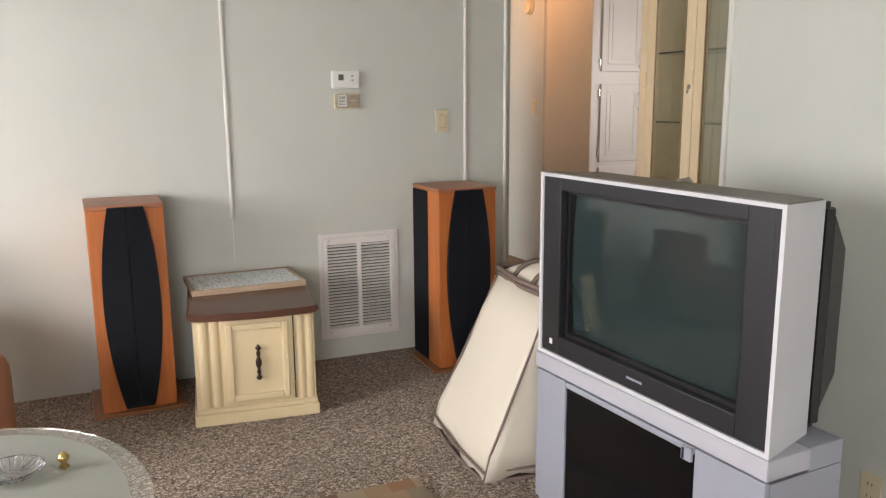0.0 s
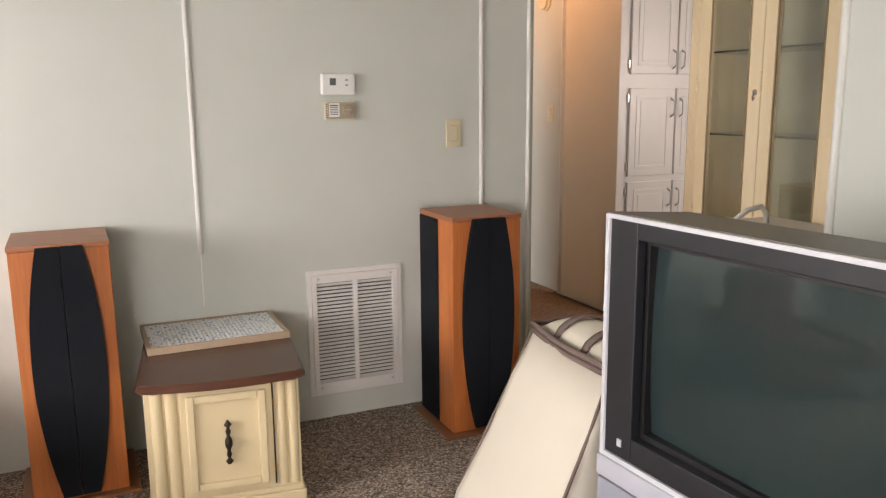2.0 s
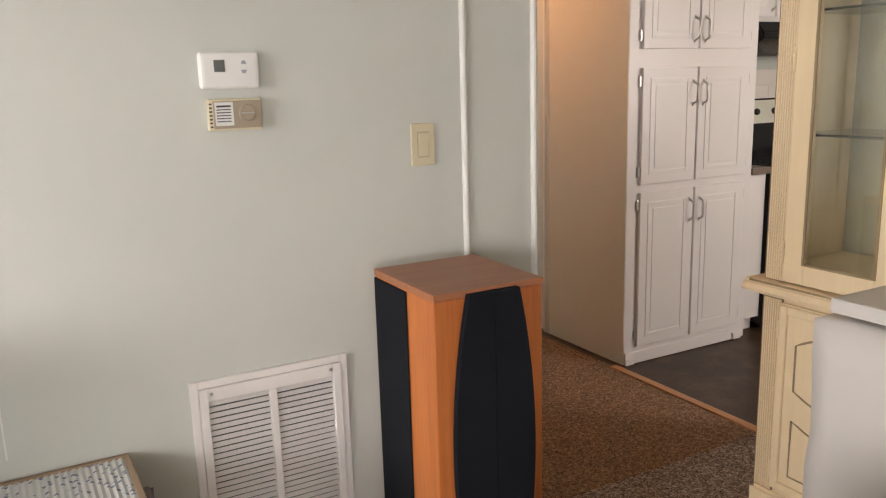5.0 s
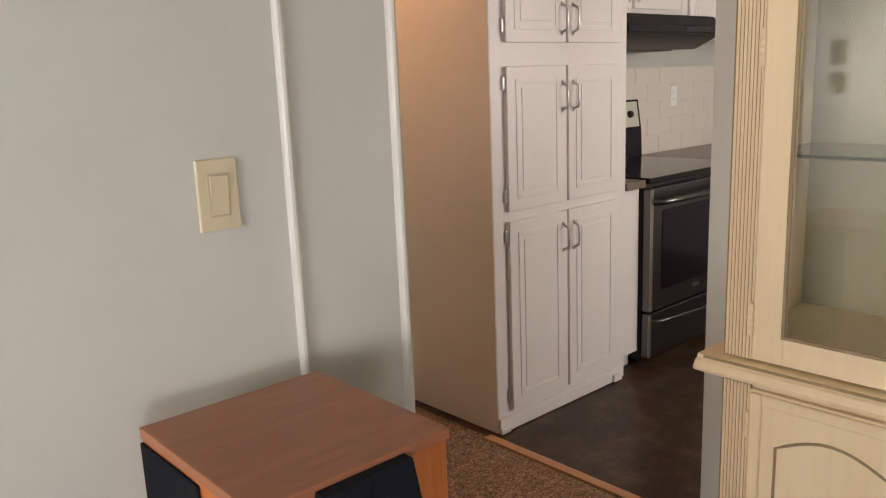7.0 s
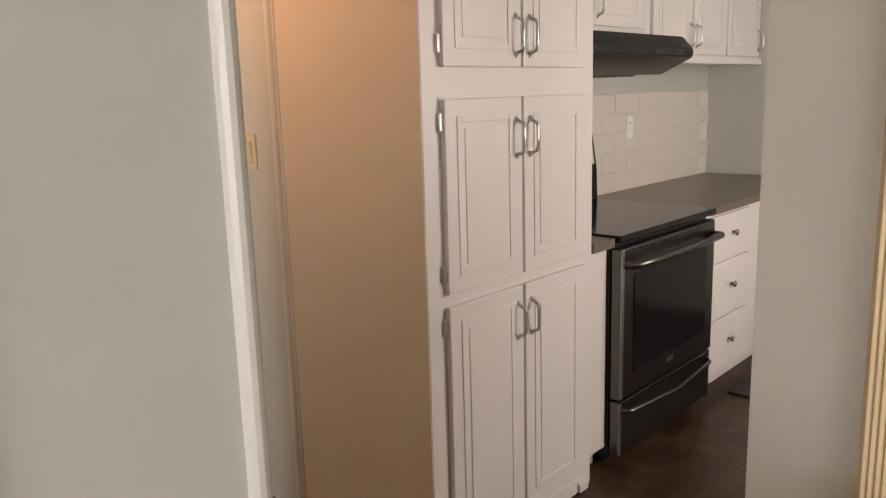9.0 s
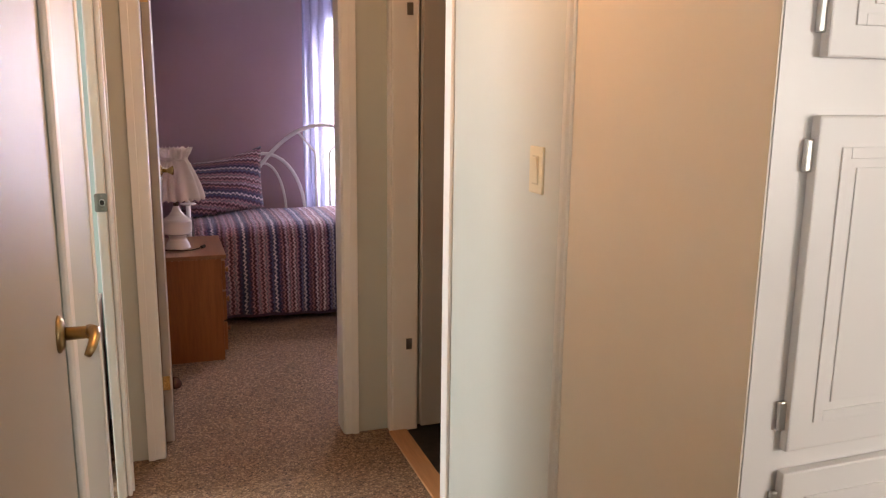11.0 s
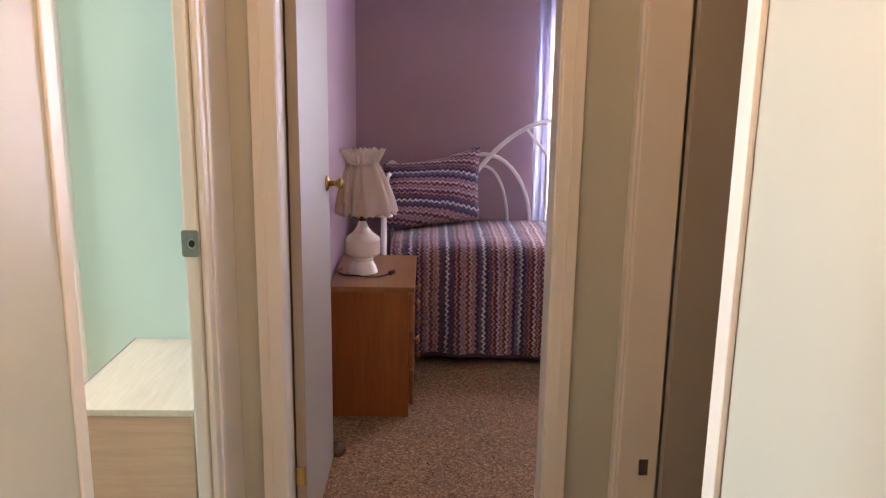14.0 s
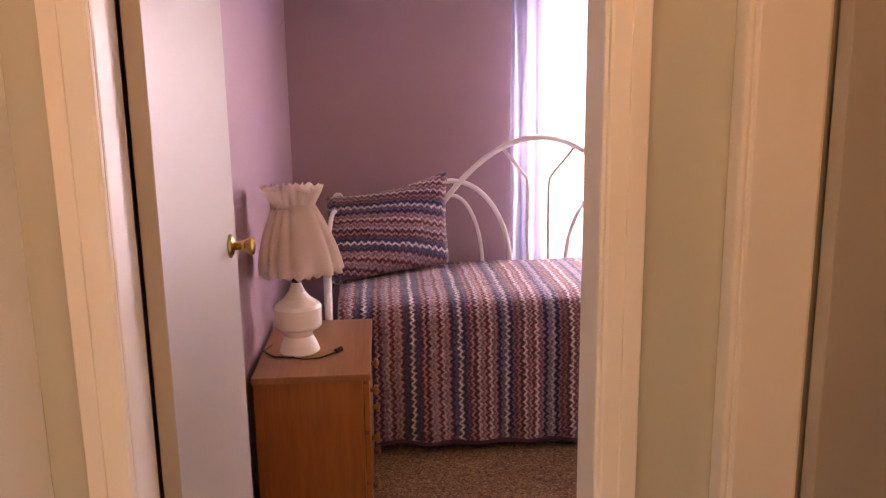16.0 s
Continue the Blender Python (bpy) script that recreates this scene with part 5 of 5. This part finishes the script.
# ---- purple bedroom ----
def nightstand():
    n = thing("nightstand", (2.322, 8.085, 0), "medium oak nightstand with side-facing drawers", "nightstand")
    w, d, h = 0.352, 0.60, 0.588
    part("case", box(((0, 0.004, 0.0), (w - 0.02, d - 0.004, h - 0.022)), bev=0.002), "oak", n)
    part("top", box(((-0.004, -0.004, h - 0.0215), (w + 0.006, d + 0.004, h)), bev=0.004), "oak_top", n)
    for z0, z1 in ((0.05, 0.21), (0.22, 0.38), (0.39, 0.55)):
        dr = part("drawer", box(((w - 0.0195, 0.02, z0), (w, d - 0.02, z1)), bev=0.004), "oak", n)
        for y in (0.17, 0.43):
            part("knob", move(lathe([(0.008, 0), (0.008, 0.01), (0.017, 0.016), (0.015, 0.024), (0.001, 0.027)], 14), pose(w, y, (z0 + z1) / 2, 0, 90)), "oak_top", dr, "turned wooden knob", True)
    return n


nightstand()


def table_lamp():
    s = thing("table_lamp", (2.442, 8.33, 0.588), "white ceramic table lamp with a ruffled fabric shade", "lamp")
    part("base", lathe([(0.064, 0.0), (0.068, 0.006), (0.060, 0.03), (0.046, 0.058), (0.050, 0.078), (0.074, 0.086), (0.079, 0.094), (0.079, 0.155), (0.073, 0.165), (0.044, 0.186), (0.027, 0.208), (0.019, 0.228), (0.016, 0.238)], 56), "ceramic", s, "glazed white ceramic body")
    part("neck", lathe([(0.015, 0.2378), (0.015, 0.284), (0.010, 0.286), (0.010, 0.35)], 16), "walnut", s, "dark wooden neck")
    seg, rows = 96, 14
    bm = bmesh.new()
    rings = []
    for j in range(rows + 1):
        f = j / rows
        z = 0.276 + 0.276 * f
        if f < 0.80:
            r = 0.130 - 0.066 * (f / 0.80) ** 1.6
        else:
            r = 0.064 + 0.026 * ((f - 0.80) / 0.20) ** 0.8
        amp = (0.010 * (1 - f / 0.8) + 0.0025) if f < 0.8 else 0.0025 + 0.010 * (f - 0.8) / 0.2
        rings.append([bm.verts.new(((r + amp * math.sin((13 if f < 0.8 else 21) * a + 2 * math.sin(3 * a))) * math.cos(a) + 0.016 * (1 - f), (r + amp * math.sin((13 if f < 0.8 else 21) * a + 2 * math.sin(3 * a))) * math.sin(a), z + (0.006 * math.sin(26 * a) if j in (0, rows) else 0))) for a in np.linspace(0, 2 * math.pi, seg + 1)[:-1]])
    for a, b in zip(rings, rings[1:]):
        for i in range(seg):
            bm.faces.new((a[i], a[(i + 1) % seg], b[(i + 1) % seg], b[i]))
    sh = part("shade", bm, "shade_cloth", s, "gathered off-white eyelet shade with a ruffled top", True)
    sol = sh.modifiers.new("thickness", "SOLIDIFY")
    sol.thickness = 0.0015
    part("ribbon", tube([(0.067 * math.cos(a), 0.067 * math.sin(a), 0.492) for a in np.linspace(0, 2 * math.pi, 33)[:-1]], 0.006, 6, True), "shade_cloth", s, "tied fabric ribbon", True)
    part("ribbon_tail", tube([(-0.04, -0.058, 0.492), (-0.058, -0.075, 0.44), (-0.07, -0.095, 0.39), (-0.07, -0.105, 0.33)], 0.004, 6), "shade_cloth", s, "", True)
    part("cord", tube([(0.05, 0.02, 0.004), (-0.02, -0.075, 0.004), (-0.08, -0.06, 0.004), (-0.12, 0.0, 0.004), (-0.10, 0.06, 0.004)], 0.003, 6), "bronze", s, "dark brown lamp cord", True)
    part("plug_cord", tube([(-0.03, -0.075, 0.007), (0.02, -0.095, 0.004), (0.07, -0.09, 0.004), (0.11, -0.055, 0.006), (0.125, -0.04, 0.008)], 0.003, 6), "bronze", s, "", True)
    part("plug", tube([(0.122, -0.043, 0.009), (0.14, -0.025, 0.012)], 0.009, 8), "bronze", s)
    return s


table_lamp()


def daybed():
    b = thing("daybed", (3.48, 9.5, 0), "white tubular metal daybed with arched scroll back", "daybed")
    xs = np.linspace(-0.70, 0.70, 33)
    part("back_arch", tube([(x, 0, 1.212 - 1.42 * x * x) for x in xs], 0.014, 10), "white_metal", b, "main arched tube", True)
    for sx in (-1, 1):
        c = sx * 0.42
        for hw, top, r in ((0.285, 1.015, 0.012), (0.15, 0.945, 0.009)):
            pts = [(c - hw, 0, 0.40)] + [(c - hw * math.cos(a), 0, 0.58 + (top - 0.58) * math.sin(a)) for a in np.linspace(0, math.pi, 21)] + [(c + hw, 0, 0.40)]
            part("side_arch", tube(pts, r, 8), "white_metal", b, "", True)
        part("strut", tube([(sx * 0.175, 0, 1.165), (sx * 0.055, 0, 1.02), (sx * 0.05, 0, 0.98), (sx * 0.05, 0, 0.40)], 0.008, 8), "white_metal", b, "", True)
        part("scroll", tube([(sx * (0.955 + (0.024 - 0.0007 * k) * math.cos(k * 0.5)), 0, 0.945 + (0.024 - 0.0007 * k) * math.sin(k * 0.5)) for k in range(18)], 0.005, 6), "white_metal", b, "", True)
        part("end_post", tube([(sx * 0.955, 0, 0.0), (sx * 0.955, 0, 0.92)], 0.014, 10), "white_metal", b, "", True)
        part("front_post", tube([(sx * 0.965, -0.80, 0.0), (sx * 0.965, -0.80, 0.86)], 0.014, 10), "white_metal", b, "", True)
        part("post_disc", move(lathe([(0.02, 0), (0.046, 0.006), (0.046, 0.011), (0.02, 0.016)], 20), pose(sx * 0.965, -0.80, 0.775)), "white_metal", b, "", True)
        part("end_arch", tube([(sx * 0.96, -0.79 * k / 12, 0.86 + 0.07 * math.sin(math.pi * k / 12)) for k in range(13)], 0.010, 8), "white_metal", b, "", True)
        part("end_bar", tube([(sx * 0.96, -0.72, 0.40), (sx * 0.96, -0.72, 0.87)], 0.007, 8), "white_metal", b, "", True)
    part("back_rail", tube([(-0.955, 0, 0.40), (0.955, 0, 0.40)], 0.012, 8), "white_metal", b, "", True)
    part("front_rail", tube([(-0.96, -0.68, 0.25), (0.96, -0.68, 0.25)], 0.012, 8), "white_metal", b, "", True)
    part("mattress", box(((-0.94, -0.74, 0.28), (0.94, -0.04, 0.585)), bev=0.05, seg=3), "shade_mattress", b, "plain mattress under the quilt")
    return b


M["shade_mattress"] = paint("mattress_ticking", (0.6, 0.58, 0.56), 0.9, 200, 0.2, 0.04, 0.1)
daybed()


M["binding"] = paint("plum_binding", (0.07, 0.035, 0.06), 0.9, 200, 0.3, 0.1, 0.1)


def quilt():
    """One cloth over the mattress: the top, a soft front edge and a hanging skirt with shallow folds."""
    x0, x1 = 2.545, 4.43
    prof = [(9.47, 0.625), (9.30, 0.632), (9.10, 0.632), (8.95, 0.628), (8.84, 0.622), (8.785, 0.606), (8.752, 0.575), (8.738, 0.53), (8.732, 0.44), (8.728, 0.34), (8.726, 0.24), (8.724, 0.14), (8.722, 0.058)]
    dense = []
    for a, b in zip(prof, prof[1:]):
        n = max(2, int(math.dist(a, b) / 0.03))
        dense += [tuple(p + (q - p) * k / n for p, q in zip(a, b)) for k in range(n)]
    dense.append(prof[-1])
    bm = bmesh.new()
    nx = 110
    grid = []
    for i in range(nx + 1):
        x = x0 + (x1 - x0) * i / nx
        col = []
        for y, z in dense:
            p = Vector((x, y, z))
            puff = 0.006 * abs(math.sin(math.pi * (y + z) / 0.085)) + 0.007 * noise.noise(p * 5)
            hang = max(0, 0.56 - z) / 0.5
            fold = hang * (0.022 * math.sin(x * 13 + 1.2 * math.sin(x * 5)) + 0.012 * math.sin(x * 31))
            if z > 0.58:
                p.z += puff
            else:
                p.y -= puff + fold + 0.02 * hang
                p.z += 0.012 * hang * math.sin(x * 7)
            col.append(bm.verts.new(p))
        grid.append(col)
    for i in range(nx):
        for j in range(len(dense) - 1):
            bm.faces.new((grid[i][j], grid[i + 1][j], grid[i + 1][j + 1], grid[i][j + 1]))
    hem = [tuple(col[-1].co) for col in grid]
    q = thing("quilt", (0, 0, 0), "zigzag-striped purple, pink and navy quilt spread over the daybed", "quilt")
    ob = part("cover", bm, "quilt", q, "", True)
    s = ob.modifiers.new("thickness", "SOLIDIFY")
    s.thickness = 0.012
    part("binding", tube(hem, 0.010, 6), "binding", q, "dark plum hem binding", True)
    return q


quilt()


def bed_pillow():
    p = thing("bed_pillow", (2.755, 9.36, 0.625), "zigzag-striped pillow in a flanged sham propped on the daybed", "pillow")
    w, h = 0.56, 0.41
    bm = bmesh.new()
    nx, nz = 28, 20
    sides = []
    for sgn in (-1, 1):
        g = []
        for i in range(nx + 1):
            col = []
            for j in range(nz + 1):
                u, v = 2 * i / nx - 1, 2 * j / nz - 1
                t = max(0, 1 - abs(u) ** 2.6) * max(0, 1 - abs(v) ** 2.6)
                x, z = u * w / 2 * (1 - 0.05 * (1 - v * v)), v * h / 2 * (1 - 0.06 * (1 - u * u))
                th = 0.085 * t ** 0.6 * (1 + 0.22 * noise.noise(Vector((x * 7, z * 7, sgn))))
                lift = (0.045 * u - 0.02 * (1 - u * u)) * (v + 1) / 2 + 0.012 * u
                col.append(bm.verts.new((x, sgn * th + 0.19 * z - 0.30 * (1 - u) * (1 - v) / 4, z * 0.93 + lift + h / 2)))
            g.append(col)
        sides.append(g)
    for g in sides:
        for i in range(nx):
            for j in range(nz):
                bm.faces.new((g[i][j], g[i + 1][j], g[i + 1][j + 1], g[i][j + 1]))
    bmesh.ops.remove_doubles(bm, verts=bm.verts[:], dist=0.0005)
    part("cushion", bm, "sham", p, "", True)
    return p


bed_pillow()


# ---- windows ----
def window(name, at, rz, w, h, label, blinds=False):
    """Built facing -y, with the sill's middle at the origin and the outside towards +y."""
    s = tagged(new(name), label, "window", kind="structure")
    s.matrix_basis = pose(*at, 0, 0, rz)
    f = 0.04
    part("window_frame", box(((-w / 2, 0.03, 0), (-w / 2 + f, 0.08, h)), ((w / 2 - f, 0.03, 0), (w / 2, 0.08, h)), ((-w / 2 + f, 0.03, 0), (w / 2 - f, 0.08, f)), ((-w / 2 + f, 0.03, h - f), (w / 2 - f, 0.08, h)), ((-w / 2 + f, 0.035, h / 2 - 0.015), (w / 2 - f, 0.075, h / 2 + 0.015)), bev=0.003), "trim", s)
    for a, b in ((f, h / 2 - 0.015), (h / 2 + 0.015, h - f)):
        g = part("pane", box(((-w / 2 + f, 0.052, a), (w / 2 - f, 0.056, b))), "glass", s)
        g.visible_shadow = False
    part("window_sill", box(((-w / 2 - 0.03, -0.03, -0.02), (w / 2 + 0.03, 0.0, -0.001)), bev=0.004), "trim", s)
    if blinds:
        first = None
        n = int(h / 0.045)
        for k in range(n):
            if first is None:
                bm = box(((-w / 2 + 0.01, -0.018, -0.001), (w / 2 - 0.01, 0.018, 0.001)))
                first = part("slat", move(bm, pose(0, 0, 0, 20)), "white_plastic", s)
                ob = first
            else:
                ob = new("slat", first.data)
                ob.parent = s
            ob.location = (0, 0.008, 0.02 + 0.045 * k)
    return s


window("window_1", (-2.6, 2.25, 0.75), 90, 1.8, 1.2, "wide white-framed living room window")
window("window_2", (-1.25, -2.2, 0.45), 180, 1.7, 1.4, "wide living room window with white blinds", True)
window("window_3", (4.9, 2.3, 1.05), 180, 1.2, 0.9, "white-framed kitchen window")
window("window_4", (3.925, 9.65, 0.62), 0, 0.75, 1.38, "white-framed bedroom window behind a sheer curtain")
window("window_5", (-1.0, 7.2, 0.85), 90, 1.4, 1.2, "white-framed window of the mint room")


def backdrop(name, lo, hi, mat):
    ob = tagged(link(name, box((lo, hi)), mat), "bright hazy daylight outside the window", "backdrop", kind="structure")
    return ob


backdrop("backdrop_1", (-4.6, -1.5, -0.5), (-4.55, 5.0, 2.15), "daylight")
backdrop("backdrop_2", (-3.5, -4.3, -0.5), (2.5, -4.25, 4.0), "daylight")
backdrop("backdrop_3", (3.0, 0.6, -0.5), (7.0, 0.65, 4.0), "foliage_light")
backdrop("backdrop_4", (2.6, 10.9, -0.5), (5.2, 10.95, 4.0), "daylight")
backdrop("backdrop_5", (-2.6, 5.5, -0.5), (-2.55, 9.0, 2.4), "daylight")
M["ground"] = paint("dry_grass", (0.10, 0.12, 0.05), 0.95, 20, 0.5, 0.2, 0.1)
setting("ground", box(((-60, -60, -0.9), (60, 60, -0.8))), "ground", "dry grass round the house", "ground")


def sheer_curtain():
    s = thing("sheer_curtain", (3.86, 9.575, 0), "long sheer lavender curtain drawn over the bedroom window", "curtain")
    bm = bmesh.new()
    n, x0, x1 = 150, -0.50, 0.56
    rows = []
    for j in range(9):
        z = 0.05 + 2.10 * j / 8
        rows.append([bm.verts.new((x0 + (x1 - x0) * i / n + 0.006 * math.sin(i * 0.9 + j), 0.022 * math.sin(i * 0.62 + 0.8 * math.sin(i * 0.13)) * (1 - 0.25 * j / 8), z)) for i in range(n + 1)])
    for a, b in zip(rows, rows[1:]):
        for i in range(n):
            bm.faces.new((a[i], a[i + 1], b[i + 1], b[i]))
    part("cloth", bm, "sheer", s, "", True)
    part("rod", tube([(x0 - 0.05, 0, 2.16), (x1 + 0.05, 0, 2.16)], 0.009, 8), "white_metal", s, "white curtain rod")
    for x in (x0 - 0.03, x1 + 0.03):
        part("bracket", box(((x - 0.006, 0.0, 2.15), (x + 0.006, 0.0745, 2.17))), "white_metal", s)
    return s


sheer_curtain()


# ---- mint room ----
def dresser():
    d = thing("low_dresser", (1.755, 6.84, 0), "low pale laminate dresser with a cream top", "dresser")
    w, dp, h = 0.355, 0.575, 0.585
    part("case", box(((0.006, 0.008, 0.0), (w - 0.004, dp, h - 0.02)), bev=0.002), "laminate_front", d)
    part("top", box(((0.0, 0.0, h - 0.0195), (w, dp, h)), bev=0.003), "laminate", d)
    part("edge_band", box(((-0.003, 0.0, h - 0.018), (-0.0002, dp, h + 0.001))), "silver_dark", d)
    return d


dresser()
tagged(link("trim_closet", box(((1.56, 7.40, 0), (1.585, 7.54, H)), bev=0.004), "trim"), "off-white corner trim at the closet wall end", "trim", kind="structure")


def patchwork_material():
    m, t, b = nodes_of("patchwork")
    v = coords(t)
    br = t.nodes.new("ShaderNodeTexVoronoi")
    br.distance = "CHEBYCHEV"
    br.inputs["Scale"].default_value, br.inputs["Randomness"].default_value = 5.5, 0.35
    t.links.new(v, br.inputs["Vector"])
    sep = t.nodes.new("ShaderNodeSeparateColor")
    t.links.new(br.outputs["Color"], sep.inputs[0])
    col = ramp(t, sep.outputs[0], [(0.0, (0.62, 0.60, 0.62)), (0.3, (0.42, 0.36, 0.50)), (0.55, (0.30, 0.46, 0.32)), (0.75, (0.70, 0.68, 0.70)), (1.0, (0.50, 0.30, 0.38))])
    t.links.new(col, b.inputs["Base Color"])
    b.inputs["Roughness"].default_value = 0.95
    bump(t, b, noise_tex(t, v, 40, 3), 0.5, 0.006)
    return m


M["patchwork"] = patchwork_material()
M["satin"] = paint("brown_satin", (0.13, 0.075, 0.035), 0.3, 30, 0.3, 0.3, 0.5)


def guest_bed():
    b = thing("guest_bed", (0.05, 8.85, 0), "double bed with a white headboard and brown satin skirt", "bed")
    part("mattress", box(((-0.66, -0.95, 0.26), (0.57, 0.94, 0.50)), bev=0.06, seg=3), "shade_mattress", b)
    bm = bmesh.new()
    xs = [(-0.66, -0.96), (0.575, -0.96), (0.575, 0.95)]
    ring = []
    for (ax, ay), (bx, by) in zip(xs, xs[1:]):
        m = int(math.dist((ax, ay), (bx, by)) / 0.02)
        for k in range(m):
            f = k / m
            o = 0.012 * math.sin(k * 0.9)
            nx_, ny_ = (by - ay), -(bx - ax)
            L = math.hypot(nx_, ny_)
            ring.append((ax + (bx - ax) * f + nx_ / L * o, ay + (by - ay) * f + ny_ / L * o))
    lo = [bm.verts.new((x, y, 0.012)) for x, y in ring]
    hi = [bm.verts.new((x, y, 0.36)) for x, y in ring]
    for k in range(len(ring) - 1):
        bm.faces.new((lo[k], lo[k + 1], hi[k + 1], hi[k]))
    part("bed_skirt", bm, "satin", b, "gathered brown satin skirt", True)
    for sx in (-0.62, 0.50):
        part("leg", box(((sx, 0.9, 0.0), (sx + 0.05, 0.95, 0.26))), "white_metal", b)
    part("headboard", box(((-0.70, 0.96, 0.0), (0.60, 1.0, 0.86)), bev=0.01), "kitchen_white", b, "white panel headboard")
    part("headboard_rail", tube([(-0.74, 0.975, 0.955), (0.64, 0.975, 0.955)], 0.022, 10), "kitchen_white", b, "turned white top rail", True)
    for x in (-0.68, 0.575):
        part("post", move(lathe([(0.03, 0.0), (0.03, 0.9), (0.022, 0.93), (0.034, 0.96), (0.03, 1.0), (0.002, 1.03)], 14), pose(x, 0.977, 0)), "kitchen_white", b, "", True)
    return b


guest_bed()


def patchwork_quilt():
    bm = bmesh.new()
    n, m = 40, 30
    g = []
    x0, x1, y0, y1 = -0.64, 0.645, 7.86, 9.75
    for i in range(n + 1):
        col = []
        for j in range(m + 1):
            u = 1.75 * i / n
            x = x0 + min(u, x1 - x0 - 0.01)
            z = 0.555 - max(0, u - 1.26) * 0.62
            y = y0 + (y1 - y0) * j / m
            col.append(bm.verts.new((x + (0.015 * math.sin(j * 0.8) if u > 1.28 else 0), y, z + 0.01 * noise.noise(Vector((x * 6, y * 6, 0))))))
        g.append(col)
    for i in range(n):
        for j in range(m):
            bm.faces.new((g[i][j], g[i + 1][j], g[i + 1][j + 1], g[i][j + 1]))
    ob = link("patchwork_quilt", bm, "patchwork", smooth=True)
    s = ob.modifiers.new("thickness", "SOLIDIFY")
    s.thickness = 0.014
    return tagged(ob, "white, lilac and green patchwork quilt on the guest bed", "quilt")


patchwork_quilt()


# ---- backsplash tiles ----
splash = setting("backsplash", box(((4.095, 5.4205, 0.906), (6.499, 5.4295, 1.405))), "grout", "white glazed subway tile backsplash", "backsplash")
tw, th = 0.254, 0.1
bm = box(((0, 0, 0), (tw - 0.003, 0.005, th - 0.003)), bev=0.0015, seg=1)
tile_mesh = bpy.data.meshes.new("tile")
bm.to_mesh(tile_mesh)
bm.free()
tile_mesh.materials.append(M["tile"])
for r in range(5):
    for k in range(9):
        x = 4.10 + tw * k + (tw / 2 if r % 2 else 0)
        ob = new("tile", tile_mesh)
        ob.parent = splash
        ob.location = (x, 5.4157 - 0.0006 * ((r * 7 + k * 3) % 3), 0.914 + th * r)
